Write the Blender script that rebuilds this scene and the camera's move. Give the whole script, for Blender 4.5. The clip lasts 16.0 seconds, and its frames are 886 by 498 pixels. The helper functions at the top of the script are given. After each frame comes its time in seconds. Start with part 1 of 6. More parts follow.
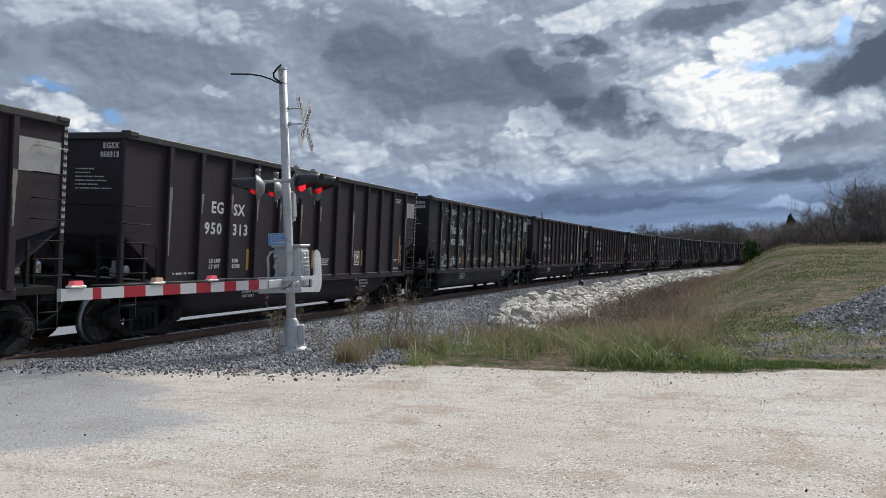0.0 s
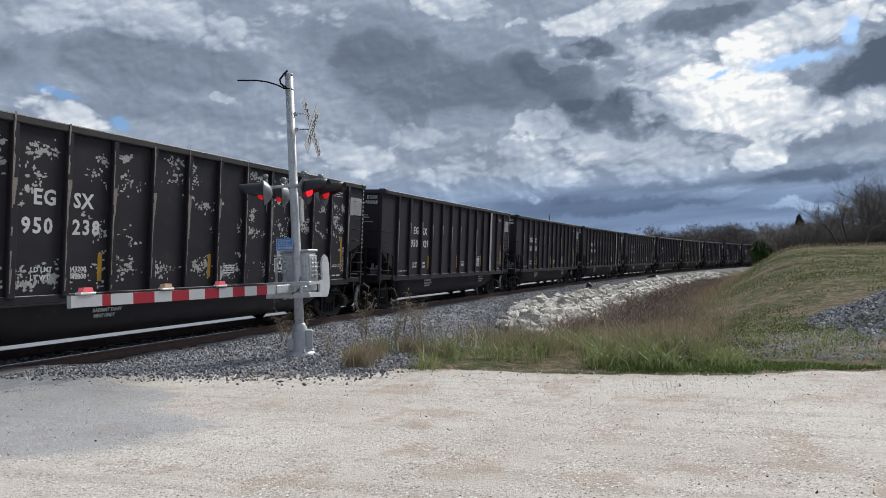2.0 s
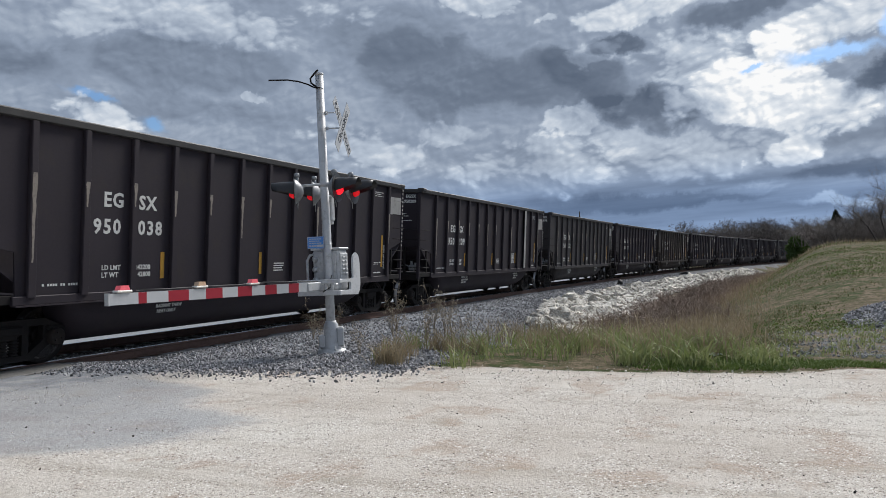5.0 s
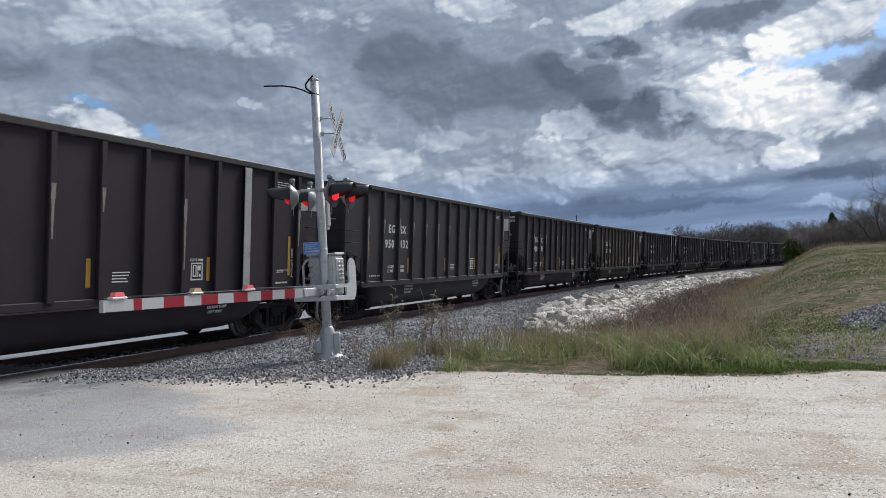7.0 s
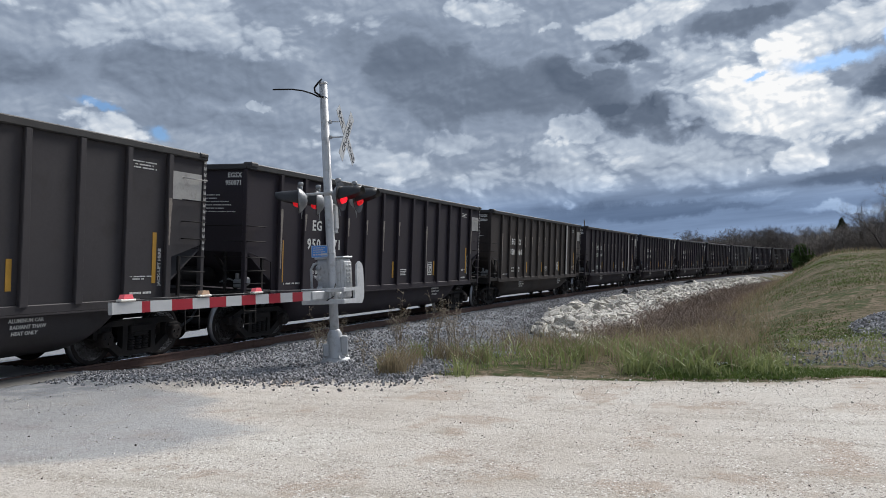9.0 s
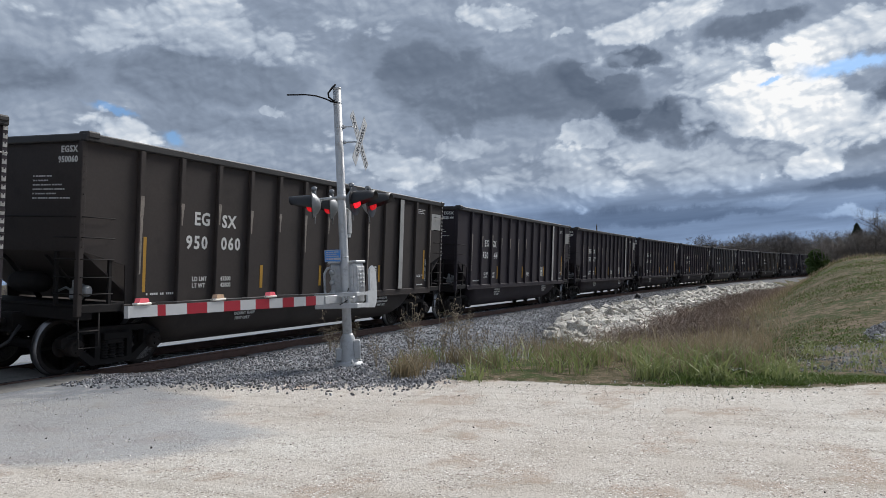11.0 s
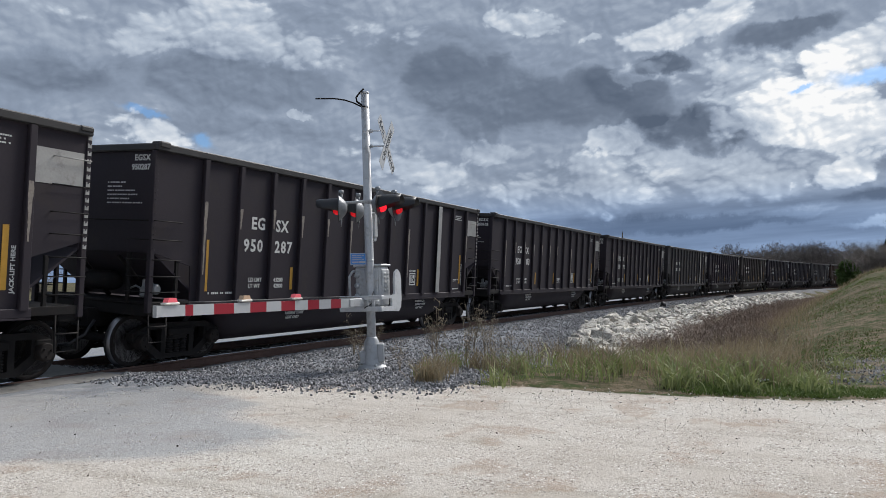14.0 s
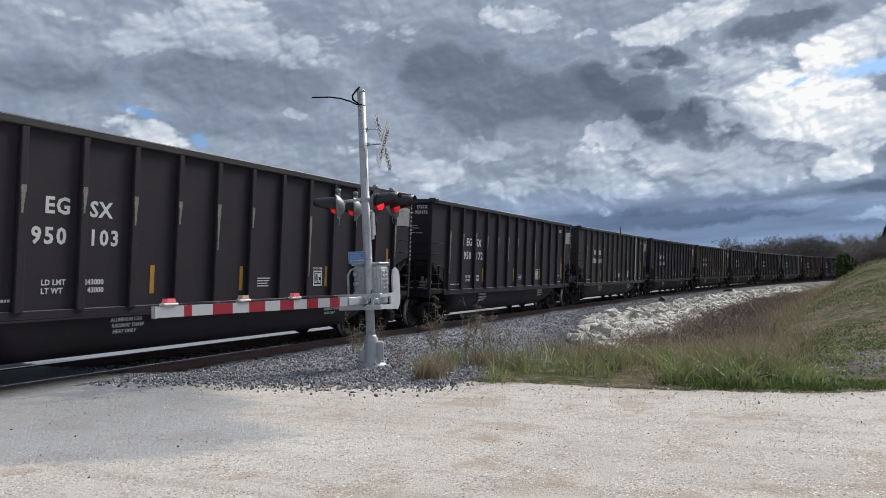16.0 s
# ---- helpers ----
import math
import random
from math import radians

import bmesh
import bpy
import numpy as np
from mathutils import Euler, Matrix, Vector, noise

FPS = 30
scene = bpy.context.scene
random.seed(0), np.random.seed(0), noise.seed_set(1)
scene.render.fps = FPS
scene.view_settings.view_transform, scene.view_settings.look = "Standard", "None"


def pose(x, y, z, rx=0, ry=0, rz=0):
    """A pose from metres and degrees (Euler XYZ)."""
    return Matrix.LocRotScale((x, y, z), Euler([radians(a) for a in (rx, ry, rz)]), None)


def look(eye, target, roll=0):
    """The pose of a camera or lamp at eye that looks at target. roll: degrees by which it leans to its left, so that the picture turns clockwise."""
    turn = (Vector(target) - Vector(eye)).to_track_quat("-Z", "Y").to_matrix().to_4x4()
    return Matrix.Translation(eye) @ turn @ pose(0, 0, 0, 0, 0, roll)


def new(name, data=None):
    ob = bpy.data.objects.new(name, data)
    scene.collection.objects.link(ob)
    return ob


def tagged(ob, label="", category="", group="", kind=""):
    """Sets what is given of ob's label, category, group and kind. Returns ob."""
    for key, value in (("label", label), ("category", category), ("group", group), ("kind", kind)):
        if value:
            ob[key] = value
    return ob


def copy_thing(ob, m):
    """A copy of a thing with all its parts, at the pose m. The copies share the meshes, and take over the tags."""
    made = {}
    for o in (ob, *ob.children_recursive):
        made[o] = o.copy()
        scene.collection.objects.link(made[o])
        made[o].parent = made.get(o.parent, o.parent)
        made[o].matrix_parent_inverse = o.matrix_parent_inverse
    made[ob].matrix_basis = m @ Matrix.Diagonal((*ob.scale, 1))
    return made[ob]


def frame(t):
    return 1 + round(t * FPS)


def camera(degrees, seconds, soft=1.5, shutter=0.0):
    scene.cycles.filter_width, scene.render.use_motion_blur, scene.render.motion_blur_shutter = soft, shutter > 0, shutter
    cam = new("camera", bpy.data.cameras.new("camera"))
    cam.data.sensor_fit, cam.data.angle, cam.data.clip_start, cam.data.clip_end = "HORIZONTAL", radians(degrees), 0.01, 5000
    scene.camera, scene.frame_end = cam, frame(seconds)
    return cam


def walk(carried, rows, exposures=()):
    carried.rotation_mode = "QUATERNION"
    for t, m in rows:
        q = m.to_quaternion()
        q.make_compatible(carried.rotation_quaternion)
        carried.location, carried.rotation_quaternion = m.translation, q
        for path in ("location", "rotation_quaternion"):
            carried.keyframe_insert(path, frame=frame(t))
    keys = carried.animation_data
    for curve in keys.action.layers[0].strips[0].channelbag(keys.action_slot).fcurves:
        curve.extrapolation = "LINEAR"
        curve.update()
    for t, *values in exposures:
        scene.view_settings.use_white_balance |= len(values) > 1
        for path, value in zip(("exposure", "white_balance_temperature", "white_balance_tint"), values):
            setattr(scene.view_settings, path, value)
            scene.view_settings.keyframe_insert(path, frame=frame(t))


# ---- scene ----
HFOV = 60.5
EYE_Z = 1.56
cam = camera(HFOV, 16.0, soft=0.55, shutter=0.0)


def heading(yaw, pitch, roll, dx=0.0, dy=0.0):
    a, b = radians(yaw), radians(pitch)
    eye = Vector((dx, dy, EYE_Z))
    return look(eye, eye + Vector((math.cos(a) * math.cos(b), math.sin(a) * math.cos(b), math.sin(b))), roll)


walk(cam, [
    (0.0, heading(17.949, 0.808, -0.649, 0.029, 0.002)),
    (0.5, heading(17.732, 0.829, -0.661, 0.034, 0.004)),
    (1.0, heading(17.769, 0.923, -0.899, 0.025, -0.011)),
    (1.5, heading(18.041, 1.017, -1.094, 0.019, -0.008)),
    (2.0, heading(18.511, 1.102, -1.140, 0.019, -0.005)),
    (2.5, heading(19.074, 1.111, -1.093, 0.006, 0.001)),
    (3.0, heading(19.667, 1.035, -0.975, 0.010, 0.014)),
    (3.5, heading(20.234, 0.905, -0.890, 0.009, 0.009)),
    (4.0, heading(20.693, 0.767, -0.943, -0.005, 0.013)),
    (6.5, heading(20.564, 1.259, -1.780, 0.018, -0.031)),
    (7.0, heading(20.542, 1.309, -1.668, 0.010, -0.031)),
    (7.5, heading(20.639, 1.357, -1.517, 0.010, -0.025)),
    (8.0, heading(20.777, 1.397, -1.362, 0.024, -0.006)),
    (8.5, heading(20.940, 1.479, -1.316, 0.026, -0.006)),
    (9.0, heading(21.094, 1.614, -1.388, 0.023, -0.015)),
    (11.5, heading(22.523, 2.045, -1.094, -0.022, -0.003)),
    (12.0, heading(23.305, 2.022, -0.894, -0.032, 0.022)),
    (12.5, heading(23.954, 2.074, -0.710, -0.034, 0.031)),
    (13.0, heading(24.256, 2.170, -0.485, -0.032, 0.021)),
    (13.5, heading(24.154, 2.293, -0.389, -0.021, 0.007)),
    (14.0, heading(23.797, 2.366, -0.301, -0.025, 0.004)),
    (14.5, heading(23.423, 2.376, -0.307, -0.019, 0.007)),
    (15.0, heading(23.221, 2.329, -0.403, -0.020, 0.001)),
    (15.5, heading(23.292, 2.266, -0.646, -0.022, 0.005)),
    (16.0, heading(23.677, 2.165, -1.005, -0.026, -0.001)),
])

# ---- light ----
SUN_AZ, SUN_EL = -22.0, 43.0          # degrees from +x towards +y, and above the horizon
world = bpy.data.worlds.new("world")
scene.world = world
world.use_nodes = True
scene.view_settings.exposure = 0.0


class Nodes:
    """Short-hand for building node trees."""

    def __init__(self, tree):
        self.t = tree
        tree.nodes.clear()

    def add(self, kind, inputs=(), operation=None):
        n = self.t.nodes.new(kind)
        if operation:
            n.operation = operation
        for k, v in (inputs.items() if isinstance(inputs, dict) else enumerate(inputs)):
            self.set(n.inputs[k], v)
        return n

    def set(self, sock, v):
        if isinstance(v, bpy.types.NodeSocket):
            self.t.links.new(v, sock)
        elif v is not None:
            if sock.type == "RGBA" and not isinstance(v, (int, float)) and len(v) == 3:
                v = (*v, 1)
            sock.default_value = v

    def math(self, op, a, b=None, clamp=False):
        n = self.add("ShaderNodeMath", operation=op)
        n.use_clamp = clamp
        self.set(n.inputs[0], a)
        if b is not None:
            self.set(n.inputs[1], b)
        return n.outputs[0]

    def mix(self, f, a, b, kind="MIX"):
        n = self.add("ShaderNodeMix")
        n.data_type, n.blend_type = "RGBA", kind
        self.set(n.inputs[0], f)
        self.set(n.inputs[6], a)
        self.set(n.inputs[7], b)
        return n.outputs[2]

    def noise(self, vec, scale, detail=4.0, rough=0.55, lac=2.0):
        n = self.add("ShaderNodeTexNoise")
        if vec is not None:
            self.set(n.inputs["Vector"], vec)
        n.inputs["Scale"].default_value, n.inputs["Detail"].default_value = scale, detail
        n.inputs["Roughness"].default_value, n.inputs["Lacunarity"].default_value = rough, lac
        return n

    def ramp(self, fac, stops):
        n = self.add("ShaderNodeValToRGB")
        self.set(n.inputs[0], fac)
        e = n.color_ramp.elements
        while len(e) < len(stops):
            e.new(0.5)
        for el, (pos, col) in zip(e, stops):
            el.position = pos
            el.color = (*col, 1) if isinstance(col, tuple) else (col, col, col, 1)
        return n.outputs[0]

    def span(self, v, lo, hi):
        n = self.add("ShaderNodeMapRange")
        n.interpolation_type = "SMOOTHSTEP"
        self.set(n.inputs[0], v)
        n.inputs[1].default_value, n.inputs[2].default_value = lo, hi
        return n.outputs[0]


def sky():
    N = Nodes(world.node_tree)
    co = N.add("ShaderNodeTexCoord").outputs["Generated"]
    warp = N.noise(co, 6.0, 8.0, 0.62)
    off = N.add("ShaderNodeVectorMath", [warp.outputs["Color"], (0.5, 0.5, 0.5)], operation="SUBTRACT").outputs[0]
    off2 = N.add("ShaderNodeVectorMath", [off], operation="SCALE")
    off2.inputs["Scale"].default_value = 0.09
    dirn = N.add("ShaderNodeVectorMath", [co, off2.outputs[0]], operation="ADD").outputs[0]
    sep = N.add("ShaderNodeSeparateXYZ", [dirn])
    flat = N.math("SQRT", N.math("ADD", N.math("MULTIPLY", sep.outputs[0], sep.outputs[0]), N.math("MULTIPLY", sep.outputs[1], sep.outputs[1])))
    az = N.math("MULTIPLY", N.math("ARCTAN2", sep.outputs[1], sep.outputs[0]), 57.2958)
    el = N.math("MULTIPLY", N.math("ARCTAN2", sep.outputs[2], flat), 57.2958)

    sep0 = N.add("ShaderNodeSeparateXYZ", [co])
    flat0 = N.math("SQRT", N.math("ADD", N.math("MULTIPLY", sep0.outputs[0], sep0.outputs[0]), N.math("MULTIPLY", sep0.outputs[1], sep0.outputs[1])))
    az0 = N.math("MULTIPLY", N.math("ARCTAN2", sep0.outputs[1], sep0.outputs[0]), 57.2958)
    el0 = N.math("MULTIPLY", N.math("ARCTAN2", sep0.outputs[2], flat0), 57.2958)

    def blob(a, e, wa, we, tilt=0.0):
        u = N.math("SUBTRACT", az, a)
        v = N.math("SUBTRACT", el, e)
        if tilt:
            v = N.math("SUBTRACT", v, N.math("MULTIPLY", u, tilt))
        u = N.math("DIVIDE", u, wa)
        v = N.math("DIVIDE", v, we)
        r = N.math("ADD", N.math("MULTIPLY", u, u), N.math("MULTIPLY", v, v))
        return N.math("EXPONENT", N.math("MULTIPLY", r, -1.0))

    # clouds lie in flattened layers: stretch the height before sampling
    def field(da, de):
        """Heaped cloud relief, about 0 to 1: broad swells with rounded puffs of three sizes on them."""
        cs = N.add("ShaderNodeCombineXYZ", [N.math("ADD", N.math("MULTIPLY", az0, 0.024), da), N.math("ADD", N.math("MULTIPLY", el0, 0.038), de), 0.37]).outputs[0]
        wob = N.add("ShaderNodeVectorMath", [N.noise(cs, 6.0, 6.0, 0.55).outputs["Color"], (0.5, 0.5, 0.5)], operation="SUBTRACT").outputs[0]
        shift = N.add("ShaderNodeVectorMath", [wob], operation="SCALE")
        shift.inputs["Scale"].default_value = 0.10
        v = N.add("ShaderNodeVectorMath", [cs, shift.outputs[0]], operation="ADD").outputs[0]
        puff = 0.0
        for size, share in ((6.0, 0.5), (14.0, 0.36), (31.0, 0.22), (68.0, 0.13)):
            vor = N.add("ShaderNodeTexVoronoi", {"Vector": v, "Scale": size})
            vor.voronoi_dimensions, vor.feature = "2D", "F1"
            puff = N.math("ADD", puff, N.math("MULTIPLY", vor.outputs["Distance"], share))
        swell = N.noise(v, 3.6, 8.0, 0.5).outputs["Fac"]
        return N.math("ADD", N.math("MULTIPLY", N.math("SUBTRACT", swell, 0.5), 1.5), N.math("SUBTRACT", 0.98, puff))

    h = field(0.0, 0.0)
    # lit from above and from the sun's side
    relief = N.math("SUBTRACT", h, field(-0.006, 0.012))
    rough_h = N.math("SUBTRACT", h, 0.5)
    tone = N.math("ADD", N.math("MULTIPLY", rough_h, 0.15), N.math("MULTIPLY", relief, 0.30))
    tone = N.math("ADD", tone, 0.545)
    lit = 0.0
    for a, e, wa, we, tilt, k in CLOUDS_BRIGHT:
        near = blob(a, e, wa * 1.15, we * 1.15, tilt)
        mask = N.math("MULTIPLY", N.span(N.math("ADD", near, N.math("MULTIPLY", rough_h, 1.15)), 0.34, 0.60), N.span(near, 0.02, 0.3))
        lit = N.math("ADD", lit, N.math("MULTIPLY", N.math("MULTIPLY", mask, N.math("ADD", N.math("MULTIPLY", h, 0.8), 0.5)), k))
    # overlapping masses brighten one another less and less
    lit = N.math("MULTIPLY", N.math("SUBTRACT", 1.0, N.math("EXPONENT", N.math("MULTIPLY", lit, -2.6))), 0.46)
    tone = N.math("ADD", tone, lit)
    tone = N.math("ADD", tone, N.math("MULTIPLY", N.math("MULTIPLY", lit, relief), 0.9))
    for a, e, wa, we, tilt, k in CLOUDS_DARK:
        near = blob(a, e, wa * 1.15, we * 1.15, tilt)
        mask = N.math("MULTIPLY", N.span(N.math("ADD", near, N.math("MULTIPLY", rough_h, 0.85)), 0.24, 0.60), N.span(near, 0.02, 0.3))
        tone = N.math("ADD", tone, N.math("MULTIPLY", mask, k))
    # level streaks low in the sky
    low = N.add("ShaderNodeCombineXYZ", [N.math("MULTIPLY", az0, 0.03), N.math("MULTIPLY", N.math("ADD", el0, N.math("MULTIPLY", az0, 0.06)), 0.36), 1.7]).outputs[0]
    streaks = N.noise(low, 2.0, 6.0, 0.55).outputs["Fac"]
    calm = N.math("ADD", N.math("MULTIPLY", N.math("SUBTRACT", streaks, 0.5), 0.75), 0.47)
    for a, e, wa, we, tilt, k in STREAKS:
        calm = N.math("ADD", calm, N.math("MULTIPLY", N.span(blob(a, e, wa, we, tilt), 0.1, 0.75), k))
    under = N.span(N.math("ADD", el0, N.math("ADD", N.math("MULTIPLY", az0, 0.05), N.math("MULTIPLY", rough_h, 1.6))), 5.9, 5.1)
    tone = N.math("ADD", N.math("MULTIPLY", tone, N.math("SUBTRACT", 1.0, under)), N.math("MULTIPLY", calm, under))
    cloud = N.ramp(tone, [(0.0, (0.095, 0.125, 0.18)), (0.28, (0.16, 0.20, 0.27)), (0.5, (0.265, 0.322, 0.42)),
                          (0.72, (0.465, 0.535, 0.635)), (0.92, (0.74, 0.785, 0.84)), (1.0, (0.95, 0.955, 0.96))])
    # the distance under the clouds is bluer
    cloud = N.mix(N.math("MULTIPLY", N.span(el0, 7.5, 3.5), 0.7), cloud, N.mix(1.0, cloud, (0.78, 0.98, 1.25), "MULTIPLY"))
    nishita = N.add("ShaderNodeTexSky")
    nishita.sky_type, nishita.sun_disc = "NISHITA", False
    nishita.sun_elevation, nishita.sun_rotation = radians(SUN_EL), radians(90 - SUN_AZ)
    blue = N.add("ShaderNodeVectorMath", [nishita.outputs[0]], operation="SCALE")
    blue.inputs["Scale"].default_value = 0.105
    hole = 0.0
    for a, e, wa, we, tilt in CLOUD_GAPS:
        hole = N.math("ADD", hole, N.span(blob(a, e, wa, we, tilt), 0.15, 0.95))
    deep = N.mix(1.0, blue.outputs[0], (0.62, 0.85, 1.12), "MULTIPLY")
    col = N.mix(N.math("MINIMUM", hole, 0.85), cloud, deep)
    bg = N.add("ShaderNodeBackground", {"Color": col, "Strength": 1.0})
    N.add("ShaderNodeOutputWorld", [bg.outputs[0]])


# azimuth, height, half widths, tilt, strength of the cloud masses in view
CLOUDS_BRIGHT = [
    (-3.5, 11.2, 6.5, 2.4, 0.10, 0.55),
    (2.5, 7.6, 7.0, 2.4, 0.00, 0.15),
    (-3.5, 7.3, 2.8, 1.1, -0.10, 0.55),
    (2.0, 13.2, 4.0, 2.2, 0.10, 0.22),
    (-7.2, 15.2, 3.8, 1.5, -0.20, 0.40),
    (-10.0, 10.0, 2.6, 1.0, 0.00, 0.26),
    (11.8, 10.0, 1.9, 0.9, -0.30, 0.36),
    (14.5, 7.0, 6.0, 1.7, 0.00, 0.14),
    (45.2, 10.6, 3.4, 1.3, 0.15, 0.56),
    (9.0, 14.8, 2.0, 0.9, -0.20, 0.26),
    (6.5, 17.9, 5.0, 1.2, -0.20, 0.34),
    (12.5, 17.3, 1.3, 0.5, 0.00, 0.30),
    (19.7, 9.4, 3.4, 0.9, 0.00, 0.14),
    (26.0, 8.7, 5.0, 1.3, 0.10, 0.20),
    (33.8, 12.3, 0.9, 0.35, 0.00, 0.22),
    (38.0, 17.6, 9.0, 1.8, 0.00, 0.16),
    (17.8, 19.0, 3.5, 1.0, 0.00, 0.24),
]
CLOUDS_DARK = [
    (17.0, 13.0, 8.5, 3.0, 0.08, -0.25),
    (10.0, 13.2, 3.6, 1.6, 0.20, -0.20),
    (5.2, 11.0, 3.4, 1.5, 0.00, -0.40),
    (7.4, 15.3, 1.9, 0.7, 0.00, -0.40),
    (-10.8, 12.5, 3.2, 1.5, -0.45, -0.50),
    (-13.5, 13.0, 3.0, 2.0, -0.20, -0.30),
    (-1.4, 16.7, 3.6, 0.8, -0.10, -0.30),
    (39.5, 14.3, 7.0, 2.0, 0.00, -0.18),
    (50.0, 13.2, 5.0, 1.5, 0.00, -0.18),
    (24.7, 16.6, 5.5, 1.8, 0.00, -0.12),
    (37.7, 11.0, 7.5, 0.9, 0.00, -0.10),
    (-8.0, 8.4, 3.6, 1.2, 0.00, -0.12),
]
STREAKS = [
    (5.0, 4.4, 8.0, 0.7, -0.06, -0.30),
    (-8.0, 5.9, 5.0, 0.6, -0.12, -0.30),
    (-1.5, 5.0, 3.5, 0.5, -0.06, 0.22),
    (-7.5, 3.4, 3.5, 0.4, 0.00, 0.26),
    (12.0, 3.0, 9.0, 0.8, 0.00, -0.08),
]
CLOUD_GAPS = [
    (-7.0, 13.4, 3.0, 0.5, -0.08),
    (41.2, 10.1, 0.8, 0.6, 0.40),
    (45.2, 11.7, 1.7, 0.3, 0.20),
    (-10.0, 15.0, 0.5, 1.0, -0.50),
    (-2.3, 13.2, 1.0, 0.22, 0.00),
]
sky()
sun = new("sun", bpy.data.lights.new("sun", "SUN"))
sun.data.energy, sun.data.angle, sun.data.color = 3.9, radians(22), (1.0, 0.97, 0.94)
sun.matrix_world = look((0, 0, 30), (-math.cos(radians(SUN_AZ)), -math.sin(radians(SUN_AZ)), 30 - math.tan(radians(SUN_EL))))

# ---- materials ----
def mat(name, base, rough=0.7, metal=0.0, vary=0.25, scale=3.0, fine=40.0, bump=0.15, dirt=None, dirt_amt=0.5, per_object=0.0, per_island=0.0, spec=0.5, depth=0.01, object_space=True):
    """A painted, stony or metal surface: two scales of colour change, optional second colour in patches, and relief."""
    m = bpy.data.materials.new(name)
    m.use_nodes = True
    N = Nodes(m.node_tree)
    co = N.add("ShaderNodeTexCoord").outputs["Object"] if object_space else N.add("ShaderNodeNewGeometry").outputs["Position"]
    big = N.noise(co, scale, 5.0, 0.6).outputs["Fac"]
    small = N.noise(co, fine, 3.0, 0.6).outputs["Fac"]
    k = N.math("ADD", N.math("MULTIPLY", N.math("SUBTRACT", big, 0.5), 2.4 * vary), N.math("MULTIPLY", N.math("SUBTRACT", small, 0.5), 1.4 * vary))
    k = N.math("ADD", k, 1.0)
    if per_object:
        r = N.add("ShaderNodeObjectInfo").outputs["Random"]
        k = N.math("MULTIPLY", k, N.math("ADD", N.math("MULTIPLY", N.math("SUBTRACT", r, 0.5), 2 * per_object), 1.0))
    if per_island:
        r = N.add("ShaderNodeNewGeometry").outputs["Random Per Island"]
        k = N.math("MULTIPLY", k, N.math("ADD", N.math("MULTIPLY", N.math("SUBTRACT", r, 0.5), 2 * per_island), 1.0))
    col = N.mix(1.0, base, None, "MULTIPLY")
    mixn = col.node
    cmb = N.add("ShaderNodeCombineXYZ", [k, k, k]).outputs[0]
    N.set(mixn.inputs[7], cmb)
    if dirt:
        patch = N.noise(co, scale * 1.7, 6.0, 0.68).outputs["Fac"]
        col = N.mix(N.math("MULTIPLY", N.span(patch, 0.5, 0.72), dirt_amt), col, dirt)
    b = N.add("ShaderNodeBsdfPrincipled", {"Base Color": col, "Metallic": metal, "Specular IOR Level": spec})
    N.set(b.inputs["Roughness"], N.math("ADD", N.math("MULTIPLY", N.math("SUBTRACT", big, 0.5), 0.35), rough, clamp=True))
    if bump:
        bn = N.add("ShaderNodeBump", {"Height": small, "Strength": bump, "Distance": depth})
        N.set(b.inputs["Normal"], bn.outputs[0])
    N.add("ShaderNodeOutputMaterial", [b.outputs[0]])
    return m


def glow(name, base, power):
    m = bpy.data.materials.new(name)
    m.use_nodes = True
    N = Nodes(m.node_tree)
    b = N.add("ShaderNodeBsdfPrincipled", {"Base Color": base, "Roughness": 0.25, "Emission Color": base, "Emission Strength": power})
    N.add("ShaderNodeOutputMaterial", [b.outputs[0]])
    return m


M_CAR = mat("car_paint", (0.0298, 0.0243, 0.0308), 0.65, vary=0.22, scale=0.9, fine=22, bump=0.06, dirt=(0.042, 0.033, 0.03), dirt_amt=0.5, spec=0.25)
M_CAR_GREY = mat("faded_car_paint", (0.048, 0.044, 0.047), 0.6, vary=0.2, scale=0.8, fine=22, bump=0.06, dirt=(0.03, 0.026, 0.024), dirt_amt=0.5, spec=0.25)
M_CAR_TAN = mat("dusty_car_paint", (0.047, 0.039, 0.036), 0.7, vary=0.25, scale=0.8, fine=22, bump=0.06, dirt=(0.03, 0.026, 0.024), dirt_amt=0.6, spec=0.25)
M_CAR_RUST = mat("rusty_car_paint", (0.06, 0.036, 0.028), 0.75, vary=0.25, scale=0.8, fine=22, bump=0.06, dirt=(0.035, 0.026, 0.022), dirt_amt=0.6, spec=0.25)
M_CAR_PEEL = mat("peeling_car_paint", (0.027, 0.024, 0.028), 0.5, vary=0.2, scale=1.1, fine=20, bump=0.1, dirt=(0.055, 0.055, 0.052), dirt_amt=0.4, spec=0.25)
M_RIM = mat("car_rim", (0.028, 0.026, 0.025), 0.55, vary=0.3, scale=1.5, fine=30, bump=0.12, dirt=(0.05, 0.047, 0.045), dirt_amt=0.5)
M_TRUCK = mat("truck_iron", (0.012, 0.0105, 0.0105), 0.8, vary=0.35, scale=4, fine=40, bump=0.3, dirt=(0.028, 0.02, 0.016), dirt_amt=0.5, spec=0.3)
M_WHEEL = mat("wheel_steel", (0.018, 0.0145, 0.0135), 0.75, 0.0, vary=0.3, scale=5, fine=60, bump=0.15, dirt=(0.045, 0.028, 0.02), dirt_amt=0.4, spec=0.3)
M_TREAD = mat("wheel_tread", (0.30, 0.30, 0.31), 0.42, 1.0, vary=0.15, scale=6, fine=60, bump=0.03)
